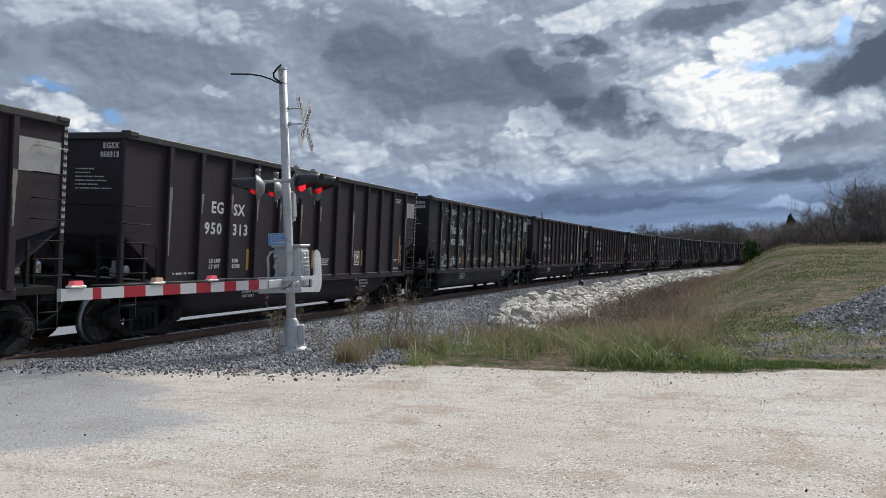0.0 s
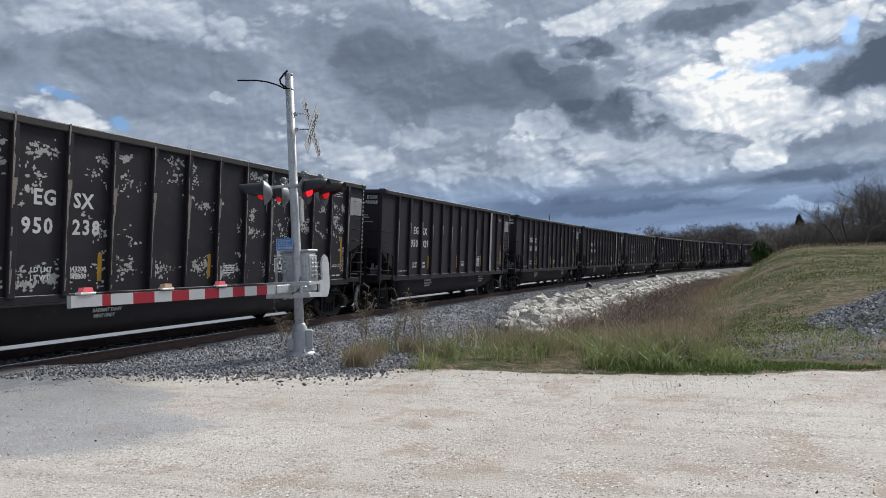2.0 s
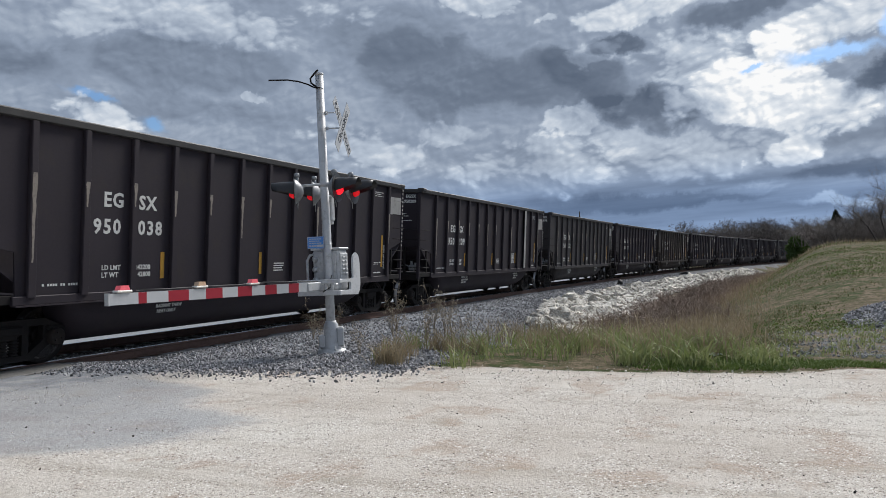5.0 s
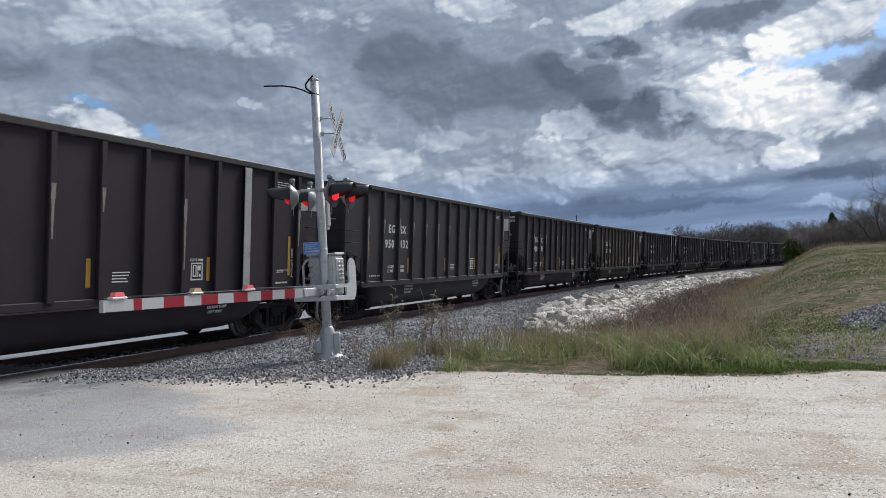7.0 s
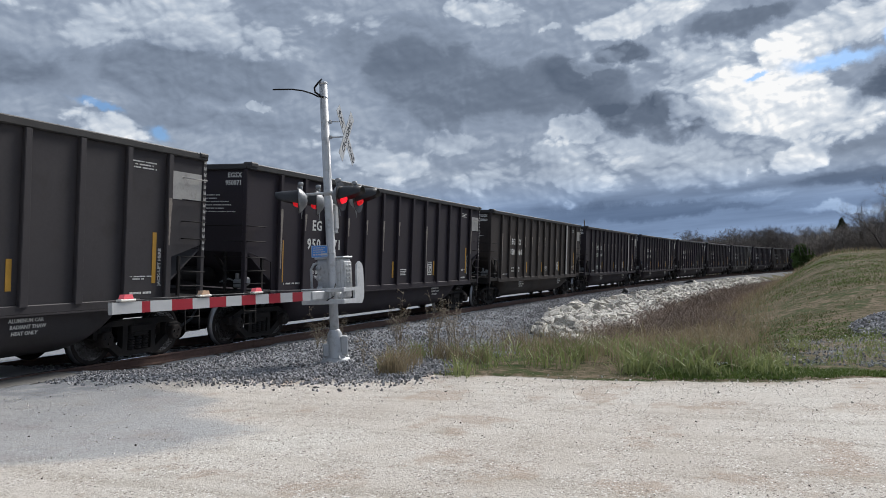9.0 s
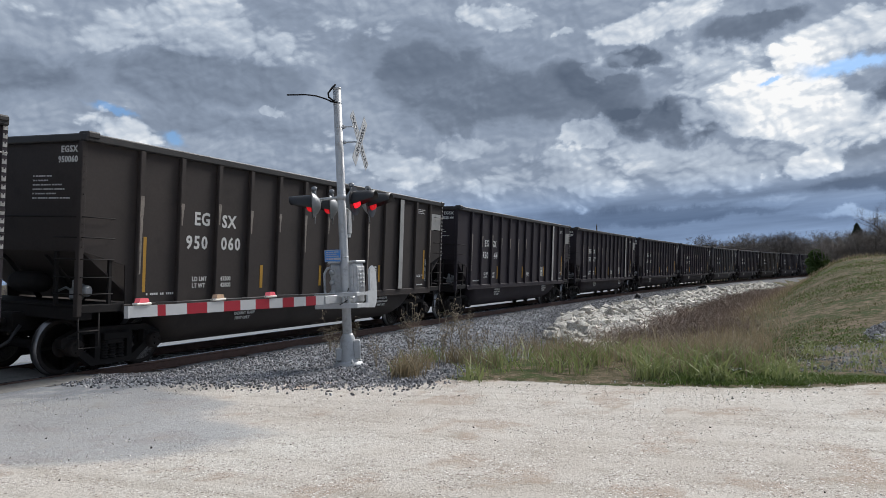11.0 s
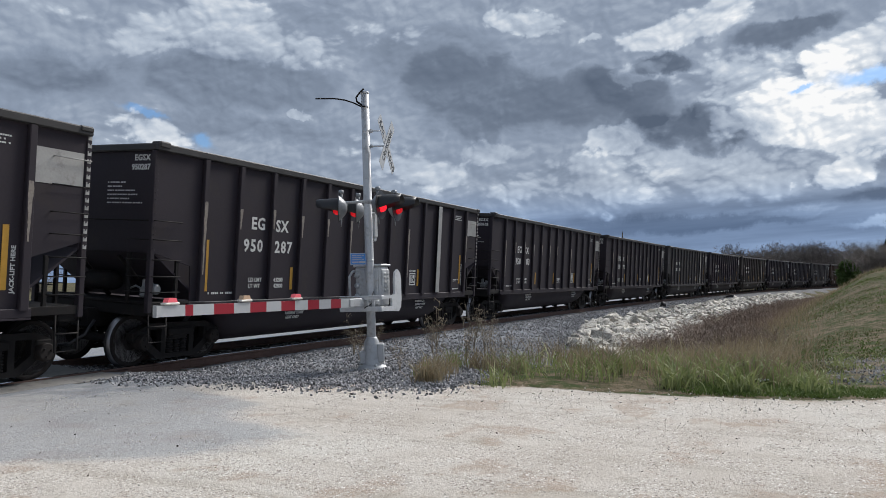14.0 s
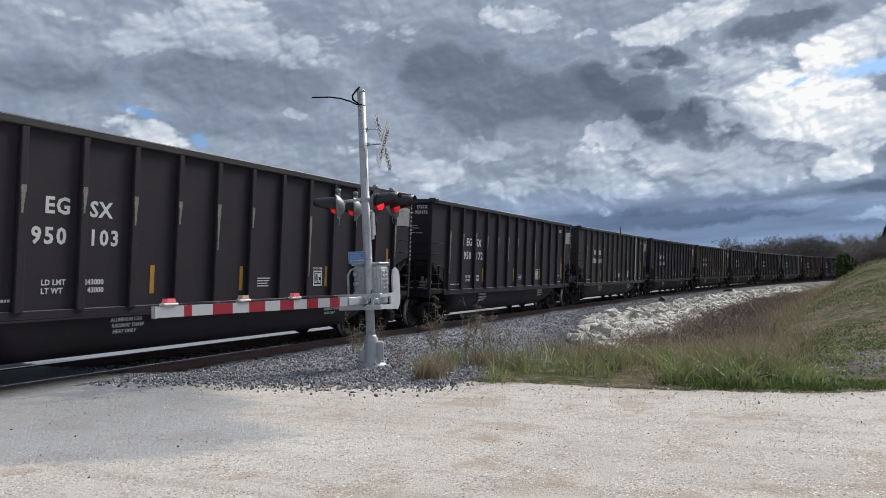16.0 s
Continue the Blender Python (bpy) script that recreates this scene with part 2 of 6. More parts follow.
M_LETTER = mat("lettering_white", (0.62, 0.62, 0.6), 0.7, vary=0.2, scale=4, fine=50, bump=0.0)
M_YELLOW = mat("yellow_reflector", (0.44, 0.24, 0.03), 0.5, vary=0.25, scale=6, fine=60, bump=0.05)
M_PANEL = mat("pale_panel", (0.36, 0.355, 0.34), 0.6, vary=0.2, scale=2.5, fine=25, bump=0.05, dirt=(0.2, 0.19, 0.175), dirt_amt=0.7)
M_SCUFF = mat("worn_metal", (0.25, 0.22, 0.19), 0.55, 0.2, vary=0.35, scale=5, fine=30, bump=0.1, dirt=(0.06, 0.04, 0.03), dirt_amt=0.9)
M_PEELCHIP = mat("bare_primer", (0.42, 0.42, 0.405), 0.7, vary=0.35, scale=5, fine=30, bump=0.05, dirt=(0.2, 0.1, 0.03), dirt_amt=0.6)
M_GALV = mat("galvanised_steel", (0.5, 0.51, 0.52), 0.42, 0.55, vary=0.16, scale=4, fine=30, bump=0.06, dirt=(0.33, 0.33, 0.33), dirt_amt=0.5)
M_ALU = mat("aluminium_paint", (0.52, 0.53, 0.54), 0.5, 0.25, vary=0.14, scale=5, fine=40, bump=0.06, dirt=(0.28, 0.27, 0.26), dirt_amt=0.6)
M_CAST = mat("cast_grey", (0.27, 0.28, 0.29), 0.45, 0.3, vary=0.2, scale=6, fine=40, bump=0.06, dirt=(0.16, 0.16, 0.16), dirt_amt=0.5)
M_BLACK = mat("black_hood", (0.018, 0.018, 0.02), 0.42, vary=0.2, scale=5, fine=50, bump=0.03)
M_WHITE = mat("white_sheeting", (0.42, 0.435, 0.45), 0.5, vary=0.06, scale=3, fine=40, bump=0.02, dirt=(0.55, 0.55, 0.53), dirt_amt=0.3)
M_RED = mat("red_sheeting", (0.28, 0.011, 0.024), 0.45, vary=0.1, scale=3, fine=40, bump=0.02)
M_BLUE = mat("blue_sign_paint", (0.05, 0.23, 0.62), 0.45, vary=0.1, scale=4, fine=40, bump=0.02)
M_CONC = mat("concrete", (0.2, 0.193, 0.18), 0.85, vary=0.2, scale=3, fine=50, bump=0.3, dirt=(0.10, 0.095, 0.088), dirt_amt=0.8)
M_RAIL = mat("rusty_rail", (0.18, 0.112, 0.09), 0.8, 0.2, vary=0.35, scale=4, fine=40, bump=0.25, dirt=(0.045, 0.03, 0.024), dirt_amt=0.6)
M_RAILTOP = mat("polished_rail_head", (0.62, 0.62, 0.63), 0.22, 1.0, vary=0.1, scale=3, fine=40, bump=0.03)
M_TIE = mat("creosoted_timber", (0.06, 0.048, 0.04), 0.85, vary=0.4, scale=6, fine=50, bump=0.4, per_island=0.4)
M_STONE = mat("ballast_stone", (0.29, 0.287, 0.292), 0.85, vary=0.25, scale=9, fine=70, bump=0.2, per_island=0.65, object_space=False)
M_PEB = mat("pale_pebble", (0.66, 0.625, 0.56), 0.85, vary=0.25, scale=9, fine=70, bump=0.2, per_island=0.5, object_space=False)
M_RIPRAP = mat("limestone", (0.60, 0.57, 0.51), 0.85, vary=0.42, scale=2.6, fine=8, bump=1.0, depth=0.10, dirt=(0.40, 0.29, 0.17), dirt_amt=0.7, per_object=0.4, object_space=True)
M_BARK = mat("bark", (0.125, 0.11, 0.1), 0.9, vary=0.3, scale=3, fine=30, bump=0.4, per_object=0.25)
M_LENS_ON = glow("lit_red_lens", (1.0, 0.015, 0.03), 1.1)
M_LENS_DIM = glow("fading_red_lens", (0.8, 0.012, 0.02), 0.45)
M_ARM_LAMP = glow("arm_lamp_red", (0.78, 0.14, 0.17), 0.2)
M_CLEAR = mat("clear_plastic", (0.7, 0.68, 0.62), 0.3, vary=0.1, scale=9, fine=60, bump=0.02)
M_CABLE = mat("cable_rubber", (0.03, 0.03, 0.032), 0.6, vary=0.2, scale=6, fine=60, bump=0.05)


# ---- building helpers ----
def mesh_of(name, bm, materials, smooth=False):
    me = bpy.data.meshes.new(name)
    bm.to_mesh(me)
    bm.free()
    for m in (materials if isinstance(materials, (list, tuple)) else [materials]):
        me.materials.append(m)
    if smooth:
        me.polygons.foreach_set("use_smooth", [True] * len(me.polygons))
    return me


def part(name, bm, material, parent, label="", at=None, smooth=False):
    """Link a bmesh, or a ready mesh, as one object under a thing or a part."""
    me = bm if isinstance(bm, bpy.types.Mesh) else mesh_of(name, bm, material, smooth)
    ob = new(name, me)
    ob.parent = parent
    if at is not None:
        ob.matrix_basis = at
    if label:
        ob["label"] = label
    return ob


def empty(name, m=None):
    ob = new(name)
    ob.empty_display_size = 0.2
    if m is not None:
        ob.matrix_basis = m
    return ob


def box(bm, x0, x1, y0, y1, z0, z1, m=None, bevel=0.0, mi=0):
    r = bmesh.ops.create_cube(bm, size=1.0)
    vs = r["verts"]
    for v in vs:
        v.co = Vector((x0 + (v.co.x + 0.5) * (x1 - x0), y0 + (v.co.y + 0.5) * (y1 - y0), z0 + (v.co.z + 0.5) * (z1 - z0)))
    fs = {f for v in vs for f in v.link_faces}
    for f in fs:
        f.material_index = mi
    if bevel:
        es = list({e for v in vs for e in v.link_edges})
        g = bmesh.ops.bevel(bm, geom=es, offset=bevel, segments=1, affect="EDGES", profile=0.5)
        vs = list({v for f in g["faces"] for v in f.verts} | {v for v in vs if v.is_valid})
        for f in {f for v in vs for f in v.link_faces}:
            f.material_index = mi
    if m is not None:
        bmesh.ops.transform(bm, matrix=m, verts=[v for v in vs if v.is_valid])
    return vs


def tube(bm, pts, r, n=6, caps=True, mi=0):
    """A round bar along points; r one radius or one per point."""
    pts = [Vector(q) for q in pts]
    rs = r if isinstance(r, (list, tuple)) else [r] * len(pts)
    rings = []
    side = None
    for i, q in enumerate(pts):
        d = (pts[min(i + 1, len(pts) - 1)] - pts[max(i - 1, 0)]).normalized()
        if side is None:
            side = d.orthogonal().normalized()
        side = (side - d * side.dot(d)).normalized()
        up = d.cross(side)
        rings.append([bm.verts.new(q + (side * math.cos(a) + up * math.sin(a)) * rs[i]) for a in (2 * math.pi * k / n for k in range(n))])
    for a, b in zip(rings, rings[1:]):
        for k in range(n):
            f = bm.faces.new((a[k], a[(k + 1) % n], b[(k + 1) % n], b[k]))
            f.material_index, f.smooth = mi, True
    if caps:
        bm.faces.new(rings[0][::-1]).material_index = mi
        bm.faces.new(rings[-1]).material_index = mi
    return rings


def lathe(bm, profile, n=16, m=None, mi=0, smooth=True):
    """Turn a profile of (radius, height) round z."""
    rings = []
    made = []
    for r, h in profile:
        ring = [bm.verts.new((r * math.cos(2 * math.pi * k / n), r * math.sin(2 * math.pi * k / n), h)) for k in range(n)]
        rings.append(ring)
        made += ring
    for a, b in zip(rings, rings[1:]):
        for k in range(n):
            f = bm.faces.new((a[k], a[(k + 1) % n], b[(k + 1) % n], b[k]))
            f.material_index, f.smooth = mi, smooth
    bm.faces.new(rings[0][::-1]).material_index = mi
    bm.faces.new(rings[-1]).material_index = mi
    if m is not None:
        bmesh.ops.transform(bm, matrix=m, verts=made)
    return made


def prism(bm, outline, d0, d1, m=None, mi=0):
    """Extrude an outline in (x, z) from y = d0 to y = d1."""
    a = [bm.verts.new((x, d0, z)) for x, z in outline]
    b = [bm.verts.new((x, d1, z)) for x, z in outline]
    n = len(a)
    fs = [bm.faces.new(a), bm.faces.new(b[::-1])]
    for k in range(n):
        fs.append(bm.faces.new((a[k], b[k], b[(k + 1) % n], a[(k + 1) % n])))
    for f in fs:
        f.material_index = mi
    bmesh.ops.recalc_face_normals(bm, faces=fs)
    if m is not None:
        bmesh.ops.transform(bm, matrix=m, verts=a + b)
    return a + b


TEXTS = {}


def text_mesh(words, size, bold=0.0, spacing=1.0, material=None, align="LEFT", thick=0.002):
    """Raised lettering in the built-in font, standing in the xz plane and facing -y."""
    key = (words, size, bold, spacing, align, material.name)
    if key not in TEXTS:
        cu = bpy.data.curves.new("lettering", "FONT")
        cu.body, cu.size, cu.offset, cu.extrude, cu.align_x, cu.space_character = words, size, bold, thick, align, spacing
        cu.resolution_u = 2
        ob = bpy.data.objects.new("lettering", cu)
        scene.collection.objects.link(ob)
        bpy.context.view_layer.update()
        me = bpy.data.meshes.new_from_object(ob)
        bpy.data.objects.remove(ob)
        me.transform(Matrix.Rotation(radians(90), 4, "X"))
        me.materials.clear()
        me.materials.append(material)
        me.name = "lettering"
        TEXTS[key] = me
    return TEXTS[key]


def smooth_step(a, b, v):
    t = np.clip((np.asarray(v, float) - a) / (b - a), 0, 1)
    return t * t * (3 - 2 * t)


def hash_noise(x, y, scale, seed=0.0):
    return np.array([noise.noise((a * scale + seed, b * scale - seed, seed * 1.7)) for a, b in zip(np.ravel(x), np.ravel(y))]).reshape(np.shape(x))


# ---- the track: one long curve, canted towards its centre ----
RC = 639.3
YC = 11.86 - RC
CANT = 3.33


def on_track(s, q=0.0, z=0.0):
    """The place at s metres along the track, q to the far side of its middle, z above the near rail."""
    c = radians(CANT)
    lat = -0.75 + (q + 0.75) * math.cos(c) - z * math.sin(c)
    up = (q + 0.75) * math.sin(c) + z * math.cos(c)
    return Vector(((RC + lat) * math.sin(s / RC), YC + (RC + lat) * math.cos(s / RC), up))


def track_frame(s):
    th = s / RC
    return (Matrix.Translation((RC * math.sin(th), YC + RC * math.cos(th), 0)) @ Matrix.Rotation(-th, 4, "Z")
            @ Matrix.Translation((0, -0.75, 0)) @ Matrix.Rotation(radians(CANT), 4, "X") @ Matrix.Translation((0, 0.75, 0)))


# ---- ground ----
def side_of(x, y):
    """Metres to the far side of the track's middle."""
    return np.hypot(x, y - YC) - RC


CROSS0, CROSS1 = -6.0, 9.9      # the road crossing lies between these places along the track


def height(x, y):
    x, y = np.asarray(x, float), np.asarray(y, float)
    q = side_of(x, y)
    # level yard and shoulder beside the crossing
    near = np.interp(q, [-60, -5.5, -4.2, -1.6, -1.0, 1.0, 1.7, 3.5, 7, 40], [-0.06, -0.07, -0.16, -0.19, -0.19, -0.12, -0.13, -0.35, -0.5, -0.6])
    bank = np.interp(q, [-60, -16, -10.5, -8.6, -7.4, -5.0, -3.4, -1.6, -1.0, 1.0, 1.7, 3.5, 7, 40],
                     [-0.2, -0.15, -0.75, -1.25, -1.25, -0.75, -0.42, -0.2, -0.19, -0.12, -0.13, -0.6, -0.8, -0.6])
    k = smooth_step(13.0, 24.0, x) * (0.15 + 0.85 * smooth_step(-4.5, 1.5, y + 0.1 * (x - 12)))
    z = near * (1 - k) + bank * k
    hill = 2.12 * smooth_step(18, 78, x) * smooth_step(-9.3, -15.5, q) * smooth_step(-130, -60, q)
    hill = hill + 0.4 * smooth_step(14, 34, x) * smooth_step(-10.5, -17, q) * smooth_step(-130, -60, q)
    z = z + hill
    # the road rises to the rails at the crossing
    road = smooth_step(CROSS1 + 1.6, CROSS1 - 0.2, x) * smooth_step(-8, -3, q)
    z = z * (1 - road) + (-0.035 + 0.058 * np.clip((q + 0.75) * 0.5, -0.4, 2.0)) * road
    # in the bed below the rails the crossing panels fill in
    bed = (np.abs(q) < 1.45) & (x < CROSS1)
    z = np.where(bed, np.interp(q, [-1.5, 1.5], [-0.22, -0.12]), z)
    # heap of crushed stone by the yard
    r = np.hypot((x - 20.5) / 4.6, (y + 7.0) / 3.9)
    z = z + 1.75 * np.clip(1 - r, 0, 1) ** 0.9 * (1 - 0.15 * np.clip(1 - r, 0, 1))
    return z


def graded(lo, hi, n0, far, step0, growth):
    mid = list(np.linspace(lo, hi, n0))
    a, b, st = lo, hi, step0
    left, right = [], []
    while b < far:
        st *= growth
        a, b = a - st, b + st
        left.append(a)
        right.append(b)
    return np.array(left[::-1] + mid + right)


def ground_material():
    m = bpy.data.materials.new("ground")
    m.use_nodes = True
    N = Nodes(m.node_tree)
    co = N.add("ShaderNodeNewGeometry").outputs["Position"]

    def zone(name):
        n = N.add("ShaderNodeAttribute")
        n.attribute_name = name
        return n.outputs["Fac"]

    n_big = N.noise(co, 0.35, 5, 0.6).outputs["Fac"]
    n_mid = N.noise(co, 2.3, 5, 0.62).outputs["Fac"]
    n_fine = N.noise(co, 26.0, 4, 0.65).outputs["Fac"]
    n_grit = N.noise(co, 110.0, 2, 0.6).outputs["Fac"]
    # rolled pale limestone dirt
    dirt = N.ramp(n_big, [(0.32, (0.50, 0.445, 0.385)), (0.5, (0.61, 0.56, 0.50)), (0.68, (0.665, 0.63, 0.57))])
    dirt = N.mix(N.math("MULTIPLY", N.span(n_mid, 0.52, 0.72), 0.55), dirt, (0.33, 0.285, 0.23))
    # wheel-worn streaks along the yard
    st = N.add("ShaderNodeMapping", {"Vector": co, "Rotation": (0, 0, radians(14)), "Scale": (2.4, 0.16, 1.0)})
    streak = N.noise(st.outputs[0], 1.3, 5, 0.6).outputs["Fac"]
    dirt = N.mix(N.math("MULTIPLY", N.span(streak, 0.5, 0.68), 0.5), dirt, (0.36, 0.31, 0.25))
    dirt = N.mix(N.math("MULTIPLY", N.span(n_fine, 0.5, 0.75), 0.35), dirt, (0.27, 0.24, 0.2))
    dirt = N.mix(N.math("MULTIPLY", N.span(n_grit, 0.5, 0.7), 0.45), dirt, (0.66, 0.62, 0.56))
    n_peb = N.noise(co, 55.0, 3, 0.7).outputs["Fac"]
    dirt = N.mix(N.math("MULTIPLY", N.span(n_peb, 0.55, 0.66), 0.62), dirt, (0.29, 0.25, 0.205))
    dirt = N.mix(N.math("MULTIPLY", N.span(n_peb, 0.42, 0.32), 0.5), dirt, (0.7, 0.67, 0.61))
    clay = N.noise(co, 0.9, 6, 0.65).outputs["Fac"]
    dirt = N.mix(N.math("MULTIPLY", N.span(clay, 0.54, 0.62), 0.6), dirt, (0.40, 0.305, 0.235))
    # loose pebbles, each of its own shade
    for size, much in ((30.0, 0.95), (66.0, 0.85)):
        vor = N.add("ShaderNodeTexVoronoi", {"Vector": co, "Scale": size})
        shade = N.add("ShaderNodeSeparateXYZ", [vor.outputs["Color"]]).outputs[0]
        peb = N.ramp(shade, [(0.0, (0.12, 0.10, 0.085)), (0.3, (0.34, 0.29, 0.245)), (0.6, (0.62, 0.575, 0.52)), (1.0, (0.86, 0.84, 0.80))])
        mask = N.math("MULTIPLY", N.span(vor.outputs["Distance"], 0.42, 0.30), N.span(N.noise(co, 1.7, 4, 0.6).outputs["Fac"], 0.34, 0.56))
        dirt = N.mix(N.math("MULTIPLY", mask, much), dirt, peb)
    grass = N.ramp(n_mid, [(0.36, (0.20, 0.155, 0.11)), (0.46, (0.12, 0.098, 0.064)), (0.53, (0.07, 0.082, 0.034)), (0.66, (0.045, 0.07, 0.024))])
    grass = N.mix(N.math("MULTIPLY", N.span(n_big, 0.48, 0.58), 0.8), grass, N.ramp(n_mid, [(0.4, (0.21, 0.16, 0.115)), (0.6, (0.12, 0.095, 0.062))]))
    n_spot = N.noise(co, 6.5, 4, 0.65).outputs["Fac"]
    grass = N.mix(N.math("MULTIPLY", N.span(n_spot, 0.53, 0.62), 0.7), grass, (0.04, 0.055, 0.02))
    grass = N.mix(N.math("MULTIPLY", N.span(n_spot, 0.44, 0.36), 0.5), grass, (0.24, 0.19, 0.135))
    grass = N.mix(N.math("MULTIPLY", N.span(n_fine, 0.5, 0.7), 0.6), grass, (0.05, 0.05, 0.022))
    stone = N.ramp(n_fine, [(0.3, (0.085, 0.084, 0.086)), (0.5, (0.165, 0.166, 0.172)), (0.7, (0.28, 0.285, 0.295))])
    brown = N.ramp(n_mid, [(0.3, (0.07, 0.055, 0.042)), (0.7, (0.13, 0.105, 0.08))])
    asphalt = N.ramp(n_fine, [(0.3, (0.255, 0.275, 0.30)), (0.7, (0.36, 0.38, 0.405))])
    asphalt = N.mix(N.math("MULTIPLY", N.span(n_mid, 0.5, 0.75), 0.5), asphalt, (0.40, 0.38, 0.345))
    asphalt = N.mix(N.math("MULTIPLY", N.span(n_grit, 0.52, 0.66), 0.3), asphalt, (0.2, 0.2, 0.2))
    jit = N.math("MULTIPLY", N.math("SUBTRACT", N.math("ADD", N.math("MULTIPLY", n_mid, 0.6), N.math("MULTIPLY", n_fine, 0.4)), 0.5), 1.5)

    def soft(name):
        return N.span(N.math("ADD", zone(name), jit), 0.38, 0.62)

    col = N.mix(soft("zone_grass"), dirt, grass)
    col = N.mix(soft("zone_brown"), col, brown)
    col = N.mix(soft("zone_stone"), col, stone)
    col = N.mix(N.math("MULTIPLY", N.span(N.math("ADD", zone("zone_asphalt"), jit), 0.2, 0.9), 0.66), col, asphalt)
    b = N.add("ShaderNodeBsdfPrincipled", {"Base Color": col, "Roughness": 0.95, "Specular IOR Level": 0.06})
    h = N.math("ADD", N.math("MULTIPLY", n_fine, 1.0), N.math("MULTIPLY", n_peb, 0.6))
    bn = N.add("ShaderNodeBump", {"Height": h, "Strength": 0.6, "Distance": 0.03})
    N.set(b.inputs["Normal"], bn.outputs[0])
    N.add("ShaderNodeOutputMaterial", [b.outputs[0]])
    return m


def zones(x, y):
    """How much of each surface lies at a place: grass, dead growth, crushed stone, old asphalt."""
    q = side_of(x, y)
    edge = 11.0 + 0.06 * (2 - y) ** 2 * (y < 2)
    grass = smooth_step(edge - 0.25, edge + 0.35, x) * smooth_step(5.2, 4.4, y)
    far = smooth_step(-3.6, -4.4, q) * smooth_step(18, 24, x)
    verge = smooth_step(13.0, 13.8, x) * smooth_step(20.5, 18.5, x) * smooth_step(-0.6, -1.4, y)
    grass = np.maximum(grass, far) * (1 - 0.26 * verge)
    grass = np.maximum(grass, smooth_step(60, 90, np.hypot(x, y)) * smooth_step(4, 9, np.abs(q)))
    brown = smooth_step(-10.8, -9.6, q) * smooth_step(-5.0, -7.0, q) * smooth_step(19, 24, x)
    edge2 = 10.45 + 0.05 * (y - 4)
    stone = smooth_step(edge2 - 0.9, edge2 + 0.6, x) * smooth_step(4.2, 4.9, y) * (q < 2.8) * (x < 26)
    strip = (q > -4.0 - 1.5 * smooth_step(36, 24, x)) & (q < 13) & (x > CROSS1 + 0.2)
    stone = np.maximum(stone, strip * 1.0)
    stone = np.maximum(stone, ((np.abs(q) < 1.6)) * 1.0)
    stone = np.maximum(stone, 0.56 * smooth_step(-4.2, -2.6, q) * (q < -1.3) * smooth_step(5.5, 8.5, x) * (x < 12))
    heap = np.hypot((x - 20.5) / 5.2, (y + 7.0) / 4.5) < 1
    stone = np.maximum(stone, heap * 1.0)
    # thin crushed stone trodden into the verge below the heap
    stone = np.maximum(stone, 0.45 * verge)
    rim_y = np.interp(x, [3, 5.07, 5.43, 6.05, 6.8, 8.13, 9.0], [9, 5.67, 5.1, 4.89, 5.13, 6.3, 8.0])
    lane = smooth_step(-1.0, 0.9, y - rim_y + 0.35 * np.sin(2.1 * x + 1.3 * y)) * smooth_step(13.5, 12.5, y) * (x > -30)
    lane = np.maximum(lane, smooth_step(5.0, 6.5, q) * smooth_step(70, 50, q) * smooth_step(140, 90, np.abs(x)))
    lane = np.maximum(lane, (x < CROSS1) * (q > -2.5) * (q < 9) * (x > CROSS0 - 2) * 1.0)
    return grass, brown, stone, lane


def build_ground():
    xs = graded(3.0, 34.0, 250, 2600, 0.14, 1.115)
    ys = graded(-9.0, 14.0, 190, 2600, 0.14, 1.115)
    X, Y = np.meshgrid(xs, ys, indexing="ij")
    Z = height(X, Y)
    near = (np.abs(X - 15) < 40) & (np.abs(Y - 2) < 30)
    bumpy = np.zeros_like(Z)
    bumpy[near] = 0.02 * hash_noise(X[near], Y[near], 0.9, 3.1) + 0.012 * hash_noise(X[near], Y[near], 3.3, 7.7)
    Z = Z + bumpy * np.where(X < 11, 0.6, 1.6)
    n, k = X.shape
    V = np.stack([X.ravel(), Y.ravel(), Z.ravel()], 1)
    idx = np.arange(n * k).reshape(n, k)
    F = np.stack([idx[:-1, :-1], idx[1:, :-1], idx[1:, 1:], idx[:-1, 1:]], -1).reshape(-1, 4)
    me = bpy.data.meshes.new("ground")
    me.from_pydata(V.tolist(), [], F.tolist())
    for name, w in zip(("zone_grass", "zone_brown", "zone_stone", "zone_asphalt"), zones(X.ravel(), Y.ravel())):
        a = me.attributes.new(name, "FLOAT", "POINT")
        a.data.foreach_set("value", np.asarray(w, np.float32))
    me.polygons.foreach_set("use_smooth", [True] * len(me.polygons))
    me.materials.append(ground_material())
    tagged(new("ground", me), "pale limestone dirt yard, grassy verge and low hill", "ground", kind="structure")


build_ground()


def ground_z(x, y):
    return float(height(np.array([x]), np.array([y]))[0])


